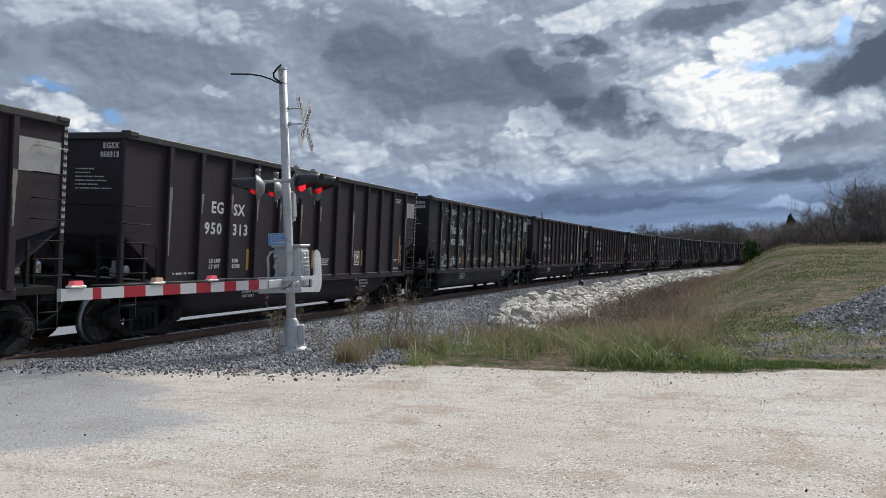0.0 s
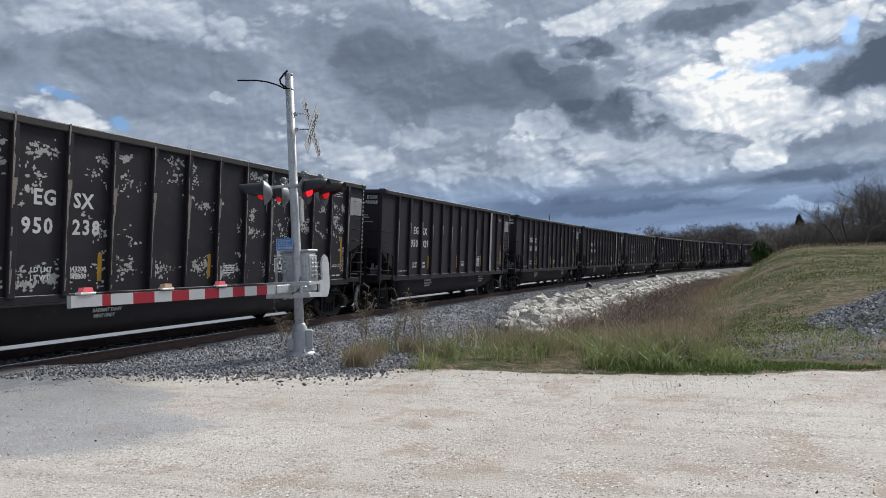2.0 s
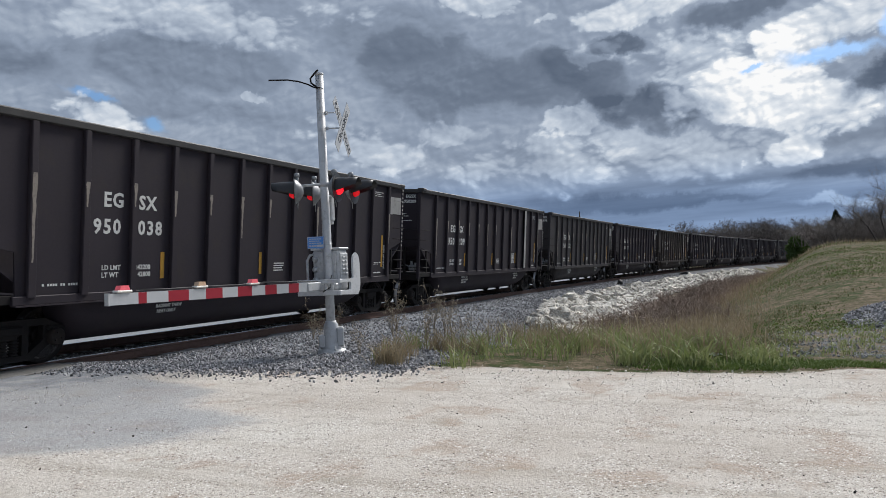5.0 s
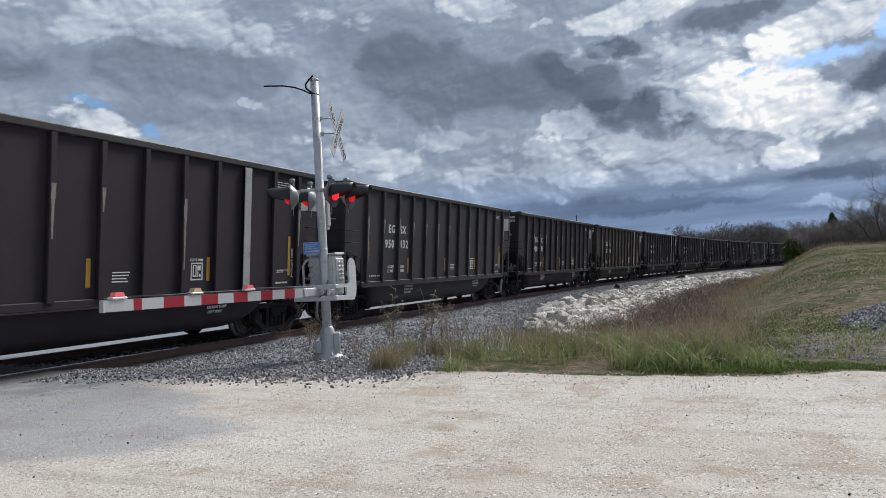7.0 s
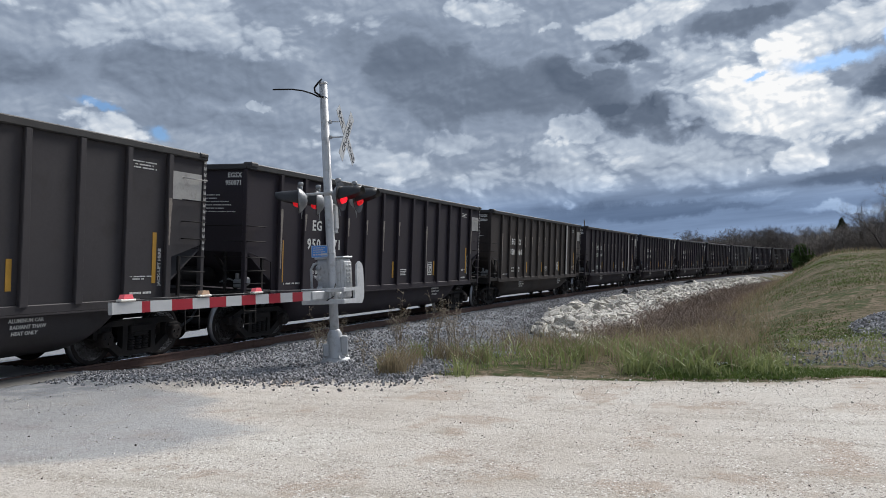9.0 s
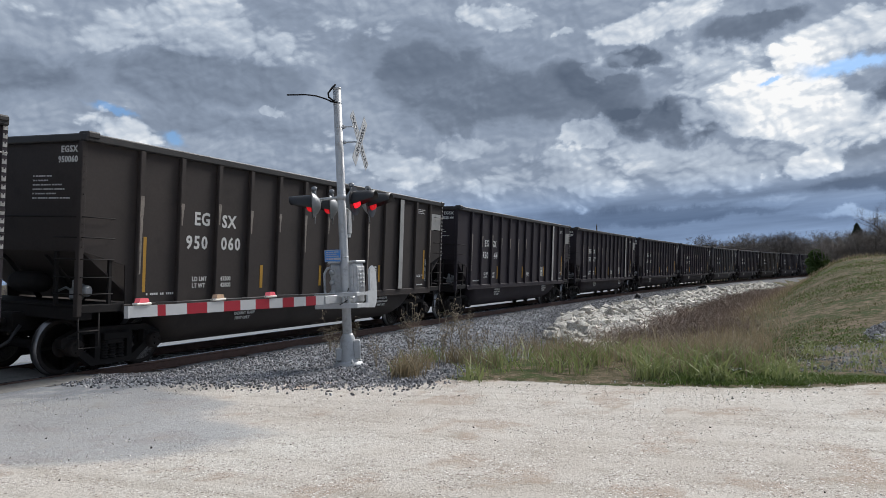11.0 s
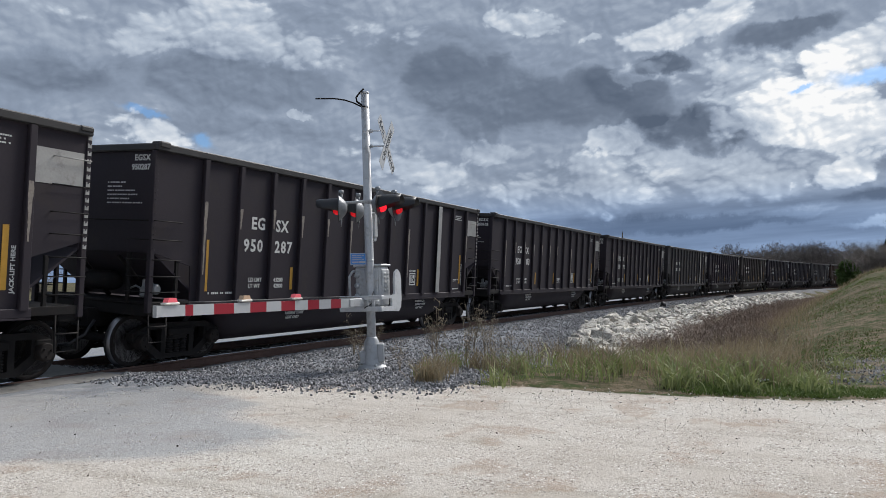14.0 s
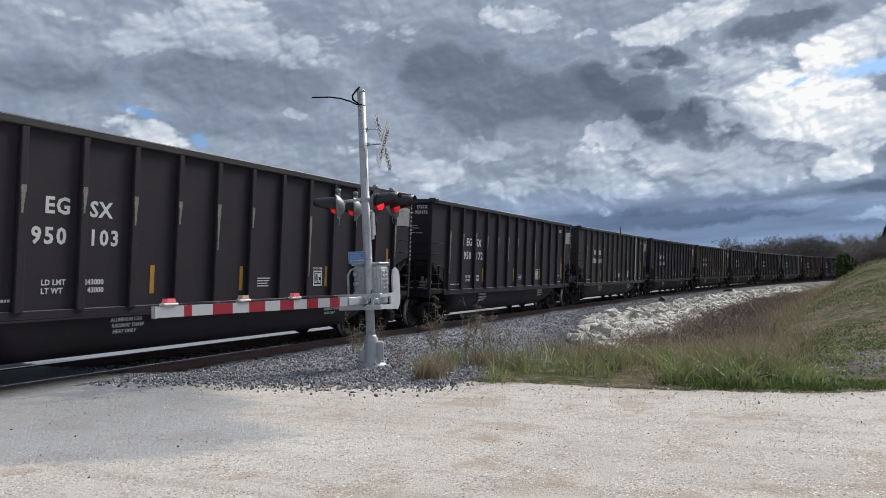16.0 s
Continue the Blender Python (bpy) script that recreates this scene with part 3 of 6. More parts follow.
def build_track():
    track = tagged(empty("railway_track"), "single curved rusty railway track on grey ballast", "railway track", kind="structure")
    prof = [(-0.07, -0.18), (-0.07, -0.165), (-0.012, -0.15), (-0.012, -0.05), (-0.037, -0.035), (-0.037, -0.004), (-0.03, 0.0),
            (0.03, 0.0), (0.037, -0.004), (0.037, -0.035), (0.012, -0.05), (0.012, -0.15), (0.07, -0.165), (0.07, -0.18)]
    for q0 in (-0.75, 0.75):
        bm = bmesh.new()
        rings = [[bm.verts.new(on_track(s, q0 + a, z)) for a, z in prof] for s in np.arange(-90, 420, 3.0)]
        for a, b in zip(rings, rings[1:]):
            for k in range(len(prof)):
                j = (k + 1) % len(prof)
                bm.faces.new((a[k], b[k], b[j], a[j])).material_index = 1 if k == 6 else 0
        bmesh.ops.recalc_face_normals(bm, faces=bm.faces)
        part("rail", bm, [M_RAIL, M_RAILTOP], track, "rusty steel rail with a polished head")
    bm = bmesh.new()
    for i, s in enumerate(np.arange(-30, 200, 0.55)):
        if CROSS0 < s < CROSS1 - 0.2:
            continue
        m = track_frame(s) @ pose(random.uniform(-0.03, 0.03), random.uniform(-0.05, 0.05), -0.185, 0, 0, random.uniform(-1, 1))
        box(bm, -0.115, 0.115, -1.3, 1.3, -0.16, 0, m)
    ties = part("sleepers", bm, M_TIE, track)
    ties["kind"] = "stuff"
    # timber and asphalt panels of the crossing
    for q0, q1 in ((-1.42, -0.85), (-0.63, 0.63), (0.85, 1.42)):
        s = CROSS1 - 7 * 2.45
        while s < CROSS1 - 0.1:
            bm = bmesh.new()
            box(bm, 0.01, 2.43, q0, q1, -0.2, -0.012, track_frame(s), 0.012)
            part("crossing_panel", bm, M_CONC, track, "worn concrete crossing panel")
            s += 2.45


build_track()


# ---- the train ----
CAR_PITCH, SPEED = 16.18, 10.49
LEAD = 24.55 + SPEED * 12.5        # where car 0's far end is when the clip starts
HALF = 7.375                       # half the length of a car's rim
POST_U = [-6.14, -5.12] + [-13.5 + 1.036 * k + HALF for k in range(2, 13)]


def wheelset_mesh():
    bm = bmesh.new()
    for sgn in (-1, 1):
        turn = Matrix.Translation((0, sgn * 0.755, 0)) @ Matrix.Rotation(radians(-90 * sgn), 4, "X")
        # outer face upwards: hub, dished plate, rim, tread, flange
        lathe(bm, [(0.10, -0.09), (0.17, -0.085), (0.19, -0.03), (0.38, -0.02), (0.405, -0.068), (0.508, -0.068), (0.508, -0.045)], 32, turn)
        lathe(bm, [(0.508, -0.045), (0.487, -0.025), (0.483, 0.06)], 32, turn, mi=1)
        lathe(bm, [(0.483, 0.06), (0.475, 0.068), (0.405, 0.066), (0.38, 0.012), (0.2, 0.03), (0.17, 0.085), (0.09, 0.09)], 32, turn)
        lathe(bm, [(0.14, 0.2), (0.15, 0.22), (0.15, 0.42), (0.13, 0.45)], 16, turn)
        for k in range(3):
            a = 2 * math.pi * k / 3
            lathe(bm, [(0.022, 0.45), (0.022, 0.475)], 6, turn @ Matrix.Translation((0.075 * math.cos(a), 0.075 * math.sin(a), 0)))
    lathe(bm, [(0.085, -1.0), (0.085, 1.0)], 14, Matrix.Rotation(radians(90), 4, "X"))
    return mesh_of("wheelset", bm, [M_WHEEL, M_TREAD])


def side_frame_mesh():
    bm = bmesh.new()
    y0, y1 = -0.075, 0.075
    prism(bm, [(-1.12, 0.50), (-1.12, 0.64), (-0.72, 0.80), (0.72, 0.80), (1.12, 0.64), (1.12, 0.50), (1.0, 0.58), (0.70, 0.69), (-0.70, 0.69), (-1.0, 0.58)], y0, y1)
    prism(bm, [(-1.12, 0.50), (-1.0, 0.60), (-0.72, 0.46), (-0.38, 0.22), (0.38, 0.22), (0.72, 0.46), (1.0, 0.60), (1.12, 0.50), (0.86, 0.40), (0.5, 0.13), (-0.5, 0.13), (-0.86, 0.40)], y0 + 0.003, y1 - 0.003)
    for sgn in (-1, 1):
        prism(bm, [(sgn * 0.30, 0.2), (sgn * 0.42, 0.2), (sgn * 0.42, 0.72), (sgn * 0.30, 0.72)], y0 + 0.006, y1 - 0.006)
        prism(bm, [(sgn * 0.70, 0.40), (sgn * 0.78, 0.36), (sgn * 0.80, 0.72), (sgn * 0.70, 0.74)], y0 + 0.009, y1 - 0.009)
        box(bm, sgn * 0.89 - 0.14, sgn * 0.89 + 0.14, y0 - 0.03, y1 + 0.03, 0.58, 0.68, None, 0.02)
    box(bm, -0.28, 0.28, y0 - 0.06, y1, 0.56, 0.70, None, 0.02)
    return mesh_of("side_frame", bm, M_TRUCK)


def spring_mesh():
    bm = bmesh.new()
    prof = []
    for k in range(7):
        z = 0.225 + k * 0.048
        prof += [(0.055, z), (0.085, z + 0.012), (0.085, z + 0.03), (0.055, z + 0.042)]
    lathe(bm, prof, 10)
    return mesh_of("spring", bm, M_TRUCK)


def ladder_bar(bm, a, b, stand, r=0.011):
    """A grab iron from a to b, standing off its wall by the vector stand."""
    a, b, s = Vector(a), Vector(b), Vector(stand)
    tube(bm, [a, a + s, b + s, b], r, 5)


def truck_parts():
    bm = bmesh.new()
    box(bm, -0.2, 0.2, -1.12, 1.12, 0.48, 0.72, None, 0.03)
    box(bm, -0.3, 0.3, -0.35, 0.35, 0.70, 0.82, None, 0.02)
    for sgn in (-1, 1):
        box(bm, sgn * 0.36 - 0.05, sgn * 0.36 + 0.05, -0.85, 0.85, 0.36, 0.46, None, 0.015)
    return mesh_of("truck", bm, M_TRUCK)


SHARED = {}


def shared(key, maker, *args):
    if key not in SHARED:
        SHARED[key] = maker(*args)
    return SHARED[key]


def post_mesh(material, name):
    """One tapered side post with worn edges."""
    bm = bmesh.new()
    prism(bm, [(-0.075, 1.2), (0.075, 1.2), (0.06, 3.95), (-0.06, 3.95)], -0.085, 0.0)
    es = [e for e in bm.edges if abs(e.verts[0].co.z - e.verts[1].co.z) > 1]
    bmesh.ops.bevel(bm, geom=es, offset=0.012, segments=1, affect="EDGES")
    return mesh_of(name, bm, material)


def scuff_mesh(seed):
    """Bare streak where loading gear has rubbed a post."""
    rnd = random.Random(seed)
    bm = bmesh.new()
    z, n = rnd.uniform(3.08, 3.16), 16
    tall = rnd.choice((0.42, 0.5, 0.9, 1.4))
    left, right = [], []
    for i in range(n + 1):
        f = i / n
        w = 0.05 * rnd.uniform(0.75, 1.0) * (1.0 if f < 0.3 else 0.95 - 0.6 * f)
        c = rnd.uniform(-0.004, 0.004) - 0.012 * f
        right.append(bm.verts.new((c - w, 0, z - tall * f)))
        left.append(bm.verts.new((c + w, 0, z - tall * f)))
    for i in range(n):
        bm.faces.new((left[i], right[i], right[i + 1], left[i + 1]))
    return mesh_of("scuff", bm, M_SCUFF)


def build_car(paint):
    """An open-top coal gondola with a rounded tub between its trucks; its length lies along x, the viewer's side at -y."""
    key = paint.name
    car = empty("coal_gondola")
    side = [(-7.3, 2.12), (-6.40, 1.90), (-6.37, 1.22), (6.37, 1.22), (6.40, 1.98), (7.3, 2.25), (7.3, 3.97), (-7.3, 3.97)]
    for y0 in (-1.52, 1.49):
        bm = bmesh.new()
        prism(bm, side, y0, y0 + 0.03)
        part("side_sheet", bm, paint, car)
        bm = bmesh.new()
        o = -0.055 if y0 < 0 else 0.0
        box(bm, -6.45, 6.45, y0 + o, y0 + o + 0.085, 1.08, 1.225, None, 0.012)
        box(bm, -6.42, 6.42, y0 + o - (0.03 if y0 < 0 else -0.03), y0 + o + 0.08, 1.06, 1.085)
        part("side_sill", bm, paint, car)
    for x0 in (-7.3, 7.27):
        bm = bmesh.new()
        box(bm, x0, x0 + 0.03, -1.489, 1.489, 2.13, 3.97, None, 0.004)
        sg = -1 if x0 < 0 else 1
        box(bm, *sorted((x0 + sg * 0.02, x0 + sg * 0.05)), 1.08, 1.2, 2.13, 3.95)
        part("end_sheet", bm, paint, car)
        bm = bmesh.new()
        a = [(x0, 2.16), (x0, 2.12), (sg * 6.1, 1.24), (sg * 6.1, 1.30)]
        prism(bm, a, -1.488, 1.488)
        part("slope_sheet", bm, paint, car)
    bm = bmesh.new()
    for y0 in (-1.6, 1.48):
        box(bm, -HALF, HALF, y0, y0 + 0.12, 3.95, 4.09, None, 0.02)
    for x0 in (-HALF - 0.002, HALF - 0.118):
        box(bm, x0, x0 + 0.12, -1.485, 1.485, 3.955, 4.085, None, 0.02)
    for sx in (-1, 1):
        for sy in (-1, 1):
            box(bm, sx * (HALF - 0.14) - 0.13, sx * (HALF - 0.14) + 0.13, sy * 1.5 - 0.12, sy * 1.5 + 0.12, 4.0, 4.12 if sx < 0 else 4.098, None, 0.025)
    part("rim", bm, M_RIM, car)
    # floor and rounded tub
    bm = bmesh.new()
    rings = []
    for x in list(np.linspace(-5.35, -4.5, 7)) + list(np.linspace(-3.6, 3.6, 9)) + list(np.linspace(4.5, 5.35, 7)):
        e = max(0.0, (abs(x) - 4.5) / 0.85)
        d = 0.925 * math.sqrt(max(0.02, 1 - e ** 2.2))
        rings.append([bm.verts.new((x, 1.40 * math.cos(a), 1.17 - d * abs(math.sin(a)) ** 0.62)) for a in np.linspace(0, math.pi, 19)])
    for a, b in zip(rings, rings[1:]):
        for k in range(18):
            bm.faces.new((a[k], b[k], b[k + 1], a[k + 1])).smooth = True
    bm.faces.new(rings[0])
    bm.faces.new(rings[-1][::-1])
    part("tub", bm, paint, car)
    bm = bmesh.new()
    box(bm, -6.1, 6.1, -1.48, 1.48, 1.18, 1.21)
    part("floor_sheet", bm, paint, car)
    # centre sill, draft gear, couplers
    for sg in (-1, 1):
        bm = bmesh.new()
        box(bm, *sorted((sg * 5.0, sg * 7.55)), -0.22, 0.22, 0.72, 1.06, None, 0.02)
        part("draft_sill", bm, M_TRUCK, car)
        bm = bmesh.new()
        box(bm, *sorted((sg * 7.02, sg * 7.33)), -1.47, 1.47, 0.98, 1.20, None, 0.02)
        part("end_sill", bm, M_TRUCK, car)
    for sg in (-1, 1):
        bm = bmesh.new()
        tube(bm, [(sg * 7.5, 0, 0.88), (sg * 7.95, 0, 0.88)], 0.09, 8)
        box(bm, *sorted((sg * 7.86, sg * 8.12)), -0.13 + 0.04 * sg, 0.13 + 0.04 * sg, 0.73, 1.02, None, 0.04)
        part("coupler", bm, M_TRUCK, car)
        bm = bmesh.new()
        tube(bm, [(sg * 7.5, -0.35, 0.85), (sg * 7.7, -0.36, 0.6), (sg * 7.95, -0.3, 0.45), (sg * 8.09, -0.12, 0.42)], 0.03, 6)
        part("air_hose", bm, M_CABLE, car)
        # walkway deck, its frame and corner stiles
        bm = bmesh.new()
        box(bm, *sorted((sg * 6.40, sg * 7.36)), -1.52, -1.42, 1.10, 1.24, None, 0.01)
        box(bm, *sorted((sg * 6.40, sg * 7.36)), 1.42, 1.52, 1.10, 1.24, None, 0.01)
        box(bm, *sorted((sg * 6.45, sg * 7.34)), -1.42, 1.42, 1.20, 1.235)
        part("end_deck", bm, M_TRUCK, car)
        for sy in (-1, 1):
            bm = bmesh.new()
            box(bm, *sorted((sg * 7.30, sg * 7.40)), *sorted((sy * 1.44, sy * 1.54)), 1.05, 3.95, None, 0.01)
            for k in range(14):
                zz = 2.2 + k * 0.125
                lathe(bm, [(0.014, 0), (0.014, 0.012)], 6, Matrix.Translation((sg * 7.35, sy * 1.54, zz)) @ Matrix.Rotation(radians(90 if sy < 0 else -90), 4, "X"))
            white = sg > 0 and sy < 0
            if white:
                for k in range(15):
                    box(bm, 7.315, 7.385, -1.546, -1.539, 2.14 + k * 0.125, 2.21 + k * 0.125, mi=1)
            part("corner_post", bm, [paint, M_PANEL], car, "riveted corner post with worn pale dashes" if white else "")
            bm = bmesh.new()
            box(bm, *sorted((sg * 6.68, sg * 6.74)), *sorted((sy * 1.46, sy * 1.51)), 1.24, 2.02)
            part("ladder_stile", bm, M_TRUCK, car)
            bm = bmesh.new()
            box(bm, *sorted((sg * 7.31, sg * 7.36)), *sorted((sy * 0.93, sy * 0.99)), 1.2, 2.12)
            part("ladder_stile", bm, M_TRUCK, car)
            for zz in (1.42, 1.70, 2.0, 2.36, 2.70, 3.12, 3.55):
                if sg < 0 and zz > 2.8:
                    continue
                bm = bmesh.new()
                ladder_bar(bm, (sg * 7.36, sy * 1.52, zz), (sg * 6.72, sy * 1.52, zz), (0, sy * 0.07, 0))
                part("grab_iron", bm, M_PANEL if (white and zz > 3.3) else M_TRUCK, car)
            for zz in (1.42, 1.70, 2.0, 2.36):
                bm = bmesh.new()
                ladder_bar(bm, (sg * 7.34, sy * 1.48, zz), (sg * 7.34, sy * 0.95, zz), (sg * 0.07, 0, 0))
                part("grab_iron", bm, M_TRUCK, car)
            bm = bmesh.new()
            tube(bm, [(sg * 7.34, sy * 1.5, 1.08), (sg * 7.34, sy * 1.52, 0.52), (sg * 6.92, sy * 1.52, 0.52), (sg * 6.92, sy * 1.5, 1.10)], 0.016, 6)
            tube(bm, [(sg * 7.34, sy * 1.52, 0.80), (sg * 6.92, sy * 1.52, 0.80)], 0.014, 6)
            part("stirrup_step", bm, M_TRUCK, car)
        bm = bmesh.new()
        ladder_bar(bm, (sg * 7.33, -1.45, 2.70), (sg * 7.33, 1.45, 2.70), (sg * 0.09, 0, 0), 0.014)
        part("end_railing", bm, M_TRUCK, car)
        # inclined braces behind the deck
        for yy in (-0.55, 0.55):
            bm = bmesh.new()
            tube(bm, [(sg * 6.42, yy, 1.24), (sg * 7.2, yy, 2.06)], 0.05, 4)
            part("slope_brace", bm, M_TRUCK, car)
    # air reservoir and brake valve on the leading deck
    bm = bmesh.new()
    lathe(bm, [(0.05, -0.46), (0.15, -0.4), (0.185, -0.3), (0.185, 0.3), (0.15, 0.4), (0.05, 0.46)], 16, Matrix.Translation((-6.95, 0.15, 1.56)) @ Matrix.Rotation(radians(90), 4, "X"))
    part("air_reservoir", bm, M_TRUCK, car)
    bm = bmesh.new()
    box(bm, -7.14, -6.96, -1.22, -1.02, 1.3, 1.5, None, 0.03)
    box(bm, -7.1, -7.02, -1.28, -1.2, 1.34, 1.58, None, 0.015)
    tube(bm, [(-7.05, -1.0, 1.45), (-7.0, -0.8, 1.5), (-6.95, -0.5, 1.4)], 0.02, 6)
    lathe(bm, [(0.08, 0), (0.1, 0.03), (0.1, 0.12), (0.06, 0.15)], 12, Matrix.Translation((-7.05, -1.25, 1.46)) @ Matrix.Rotation(radians(90), 4, "X"))
    box(bm, -7.12, -7.04, -1.14, -1.06, 1.48, 1.64, None, 0.02)
    part("brake_valve", bm, M_CAST, car, "dusty grey brake valve")
    # side posts
    for k, x in enumerate(POST_U):
        for sy in (-1, 1):
            me = shared(("post", key), post_mesh, paint, "side_post")
            at = Matrix.Translation((x, sy * 1.52, 0))
            if sy > 0:
                at = at @ Matrix.Rotation(math.pi, 4, "Z")
            part("side_post", me, None, car, at=at)
        if k in (0, 1, 2, 3, 4, 5, 6, 8, 12):
            part("scuff", shared(("scuff", k), scuff_mesh, k), None, car, "bare rubbed streak", at=Matrix.Translation((x, -1.6075, 0)))
    # trucks with their wheels
    for sg in (-1, 1):
        truck = part("truck", shared("truck", truck_parts), None, car, at=Matrix.Translation((sg * 6.17, 0, 0)))
        for sy in (-1, 1):
            at = Matrix.Translation((0, sy * 1.01, 0)) @ (Matrix.Rotation(math.pi, 4, "Z") if sy > 0 else Matrix())
            part("side_frame", shared("frame", side_frame_mesh), None, truck, at=at)
            for dx in (-0.18, 0.0, 0.18):
                part("spring", shared("spring", spring_mesh), None, truck, at=Matrix.Translation((dx, sy * 1.02, 0)))
        for dx in (-0.89, 0.89):
            part("wheelset", shared("wheelset", wheelset_mesh), None, truck, at=Matrix.Translation((dx, 0, 0.483)))
    # pale panel by the far corner and yellow reflectors
    bm = bmesh.new()
    box(bm, 6.36, 7.27, -1.526, -1.521, 3.12, 3.66)
    part("marker_panel", bm, M_PANEL, car, "pale grey painted panel")
    # capacity table
    bm = bmesh.new()
    for a in ((0, 0.36, 0, 0.03), (0, 0.36, 0.33, 0.36), (0, 0.03, 0.03, 0.33), (0.33, 0.36, 0.03, 0.33), (0.06, 0.17, 0.07, 0.10), (0.06, 0.085, 0.10, 0.29), (0.145, 0.17, 0.10, 0.29), (0.06, 0.17, 0.29, 0.31), (0.20, 0.30, 0.20, 0.30), (0.20, 0.225, 0.07, 0.18), (0.255, 0.30, 0.07, 0.13)):
        box(bm, 2.45 + a[0], 2.45 + a[1], -1.527, -1.521, 1.47 + a[2], 1.47 + a[3])
    part("stencilled_table", bm, M_LETTER, car, "white stencilled square table")
    bm = bmesh.new()
    for z, w in ((1.655, 0.42), (1.60, 0.40), (1.545, 0.34), (1.49, 0.38)):
        box(bm, 0.39, 0.39 + w, -1.526, -1.521, z, z + 0.022)
    part("small_print", bm, M_LETTER, car, "lines of small white print")["kind"] = "stuff"
    bm = bmesh.new()
    for r, (x0, z, w, tall) in enumerate(((5.40, 3.72, 0.62, 0.024), (5.46, 3.665, 0.48, 0.024), (5.43, 3.61, 0.58, 0.024), (5.42, 1.31, 0.56, 0.04), (5.40, 1.62, 0.66, 0.022), (5.48, 1.575, 0.3, 0.022))):
        for j in range(int(w / 0.036)):
            if (j * 5 + r * 3) % 9 != 4:
                box(bm, x0 + j * 0.036, x0 + j * 0.036 + 0.027, -1.526, -1.521, z, z + tall)
    for z, w in ((1.36, 0.7),):
        for j in range(17):
            if j not in (1, 6, 9, 14):
                box(bm, -5.9 + j * 0.05, -5.9 + j * 0.05 + 0.034, -1.526, -1.521, z, z + 0.04)
    part("small_print", bm, M_LETTER, car)["kind"] = "stuff"
    bm = bmesh.new()
    for i, w in enumerate((0.45, 0.42, 0.72, 0.76, 0.58, 0.92)):
        z = 3.38 - i * 0.075
        n = int(w / 0.062)
        for j in range(n):
            box(bm, -7.306, -7.301, -0.28 - j * 0.066 - (0.05 if (j * 7 + i) % 4 else 0.03), -0.28 - j * 0.066, z, z + 0.024)
    part("small_print", bm, M_LETTER, car)["kind"] = "stuff"
    return car


LABELS = {"car_paint": "black-brown steel coal gondola with ribbed sides", "faded_car_paint": "faded grey-black coal gondola with ribbed sides",
          "dusty_car_paint": "dusty tan-brown coal gondola with ribbed sides", "rusty_car_paint": "rust-brown steel coal gondola with ribbed sides", "peeling_car_paint": "black coal gondola with peeling chipped paint"}
NUMBERS = {-8: "313", -7: "238", -6: "029", -5: "038", -4: "209", -3: "432", -2: "071", -1: "060", 0: "144", 1: "287", 2: "103", 3: "172"}
PAINTS = {-7: M_CAR_PEEL, -3: M_CAR_GREY, -1: M_CAR_TAN, 4: M_CAR_GREY, 6: M_CAR_TAN, 9: M_CAR_GREY, 10: M_CAR_RUST}
SILVER = {-6, -4, -1, 0, 1, 4, 6, 9}
FIRST, LAST = -10, 13
CARS = {}
MADE = {}


def put_text(words, size, x, z, car, y=-1.523, bold=0.006, spacing=1.05, name="lettering"):
    part(name, text_mesh(words, size, bold, spacing, M_LETTER), None, car, "white lettering", at=Matrix.Translation((x, y, z)))


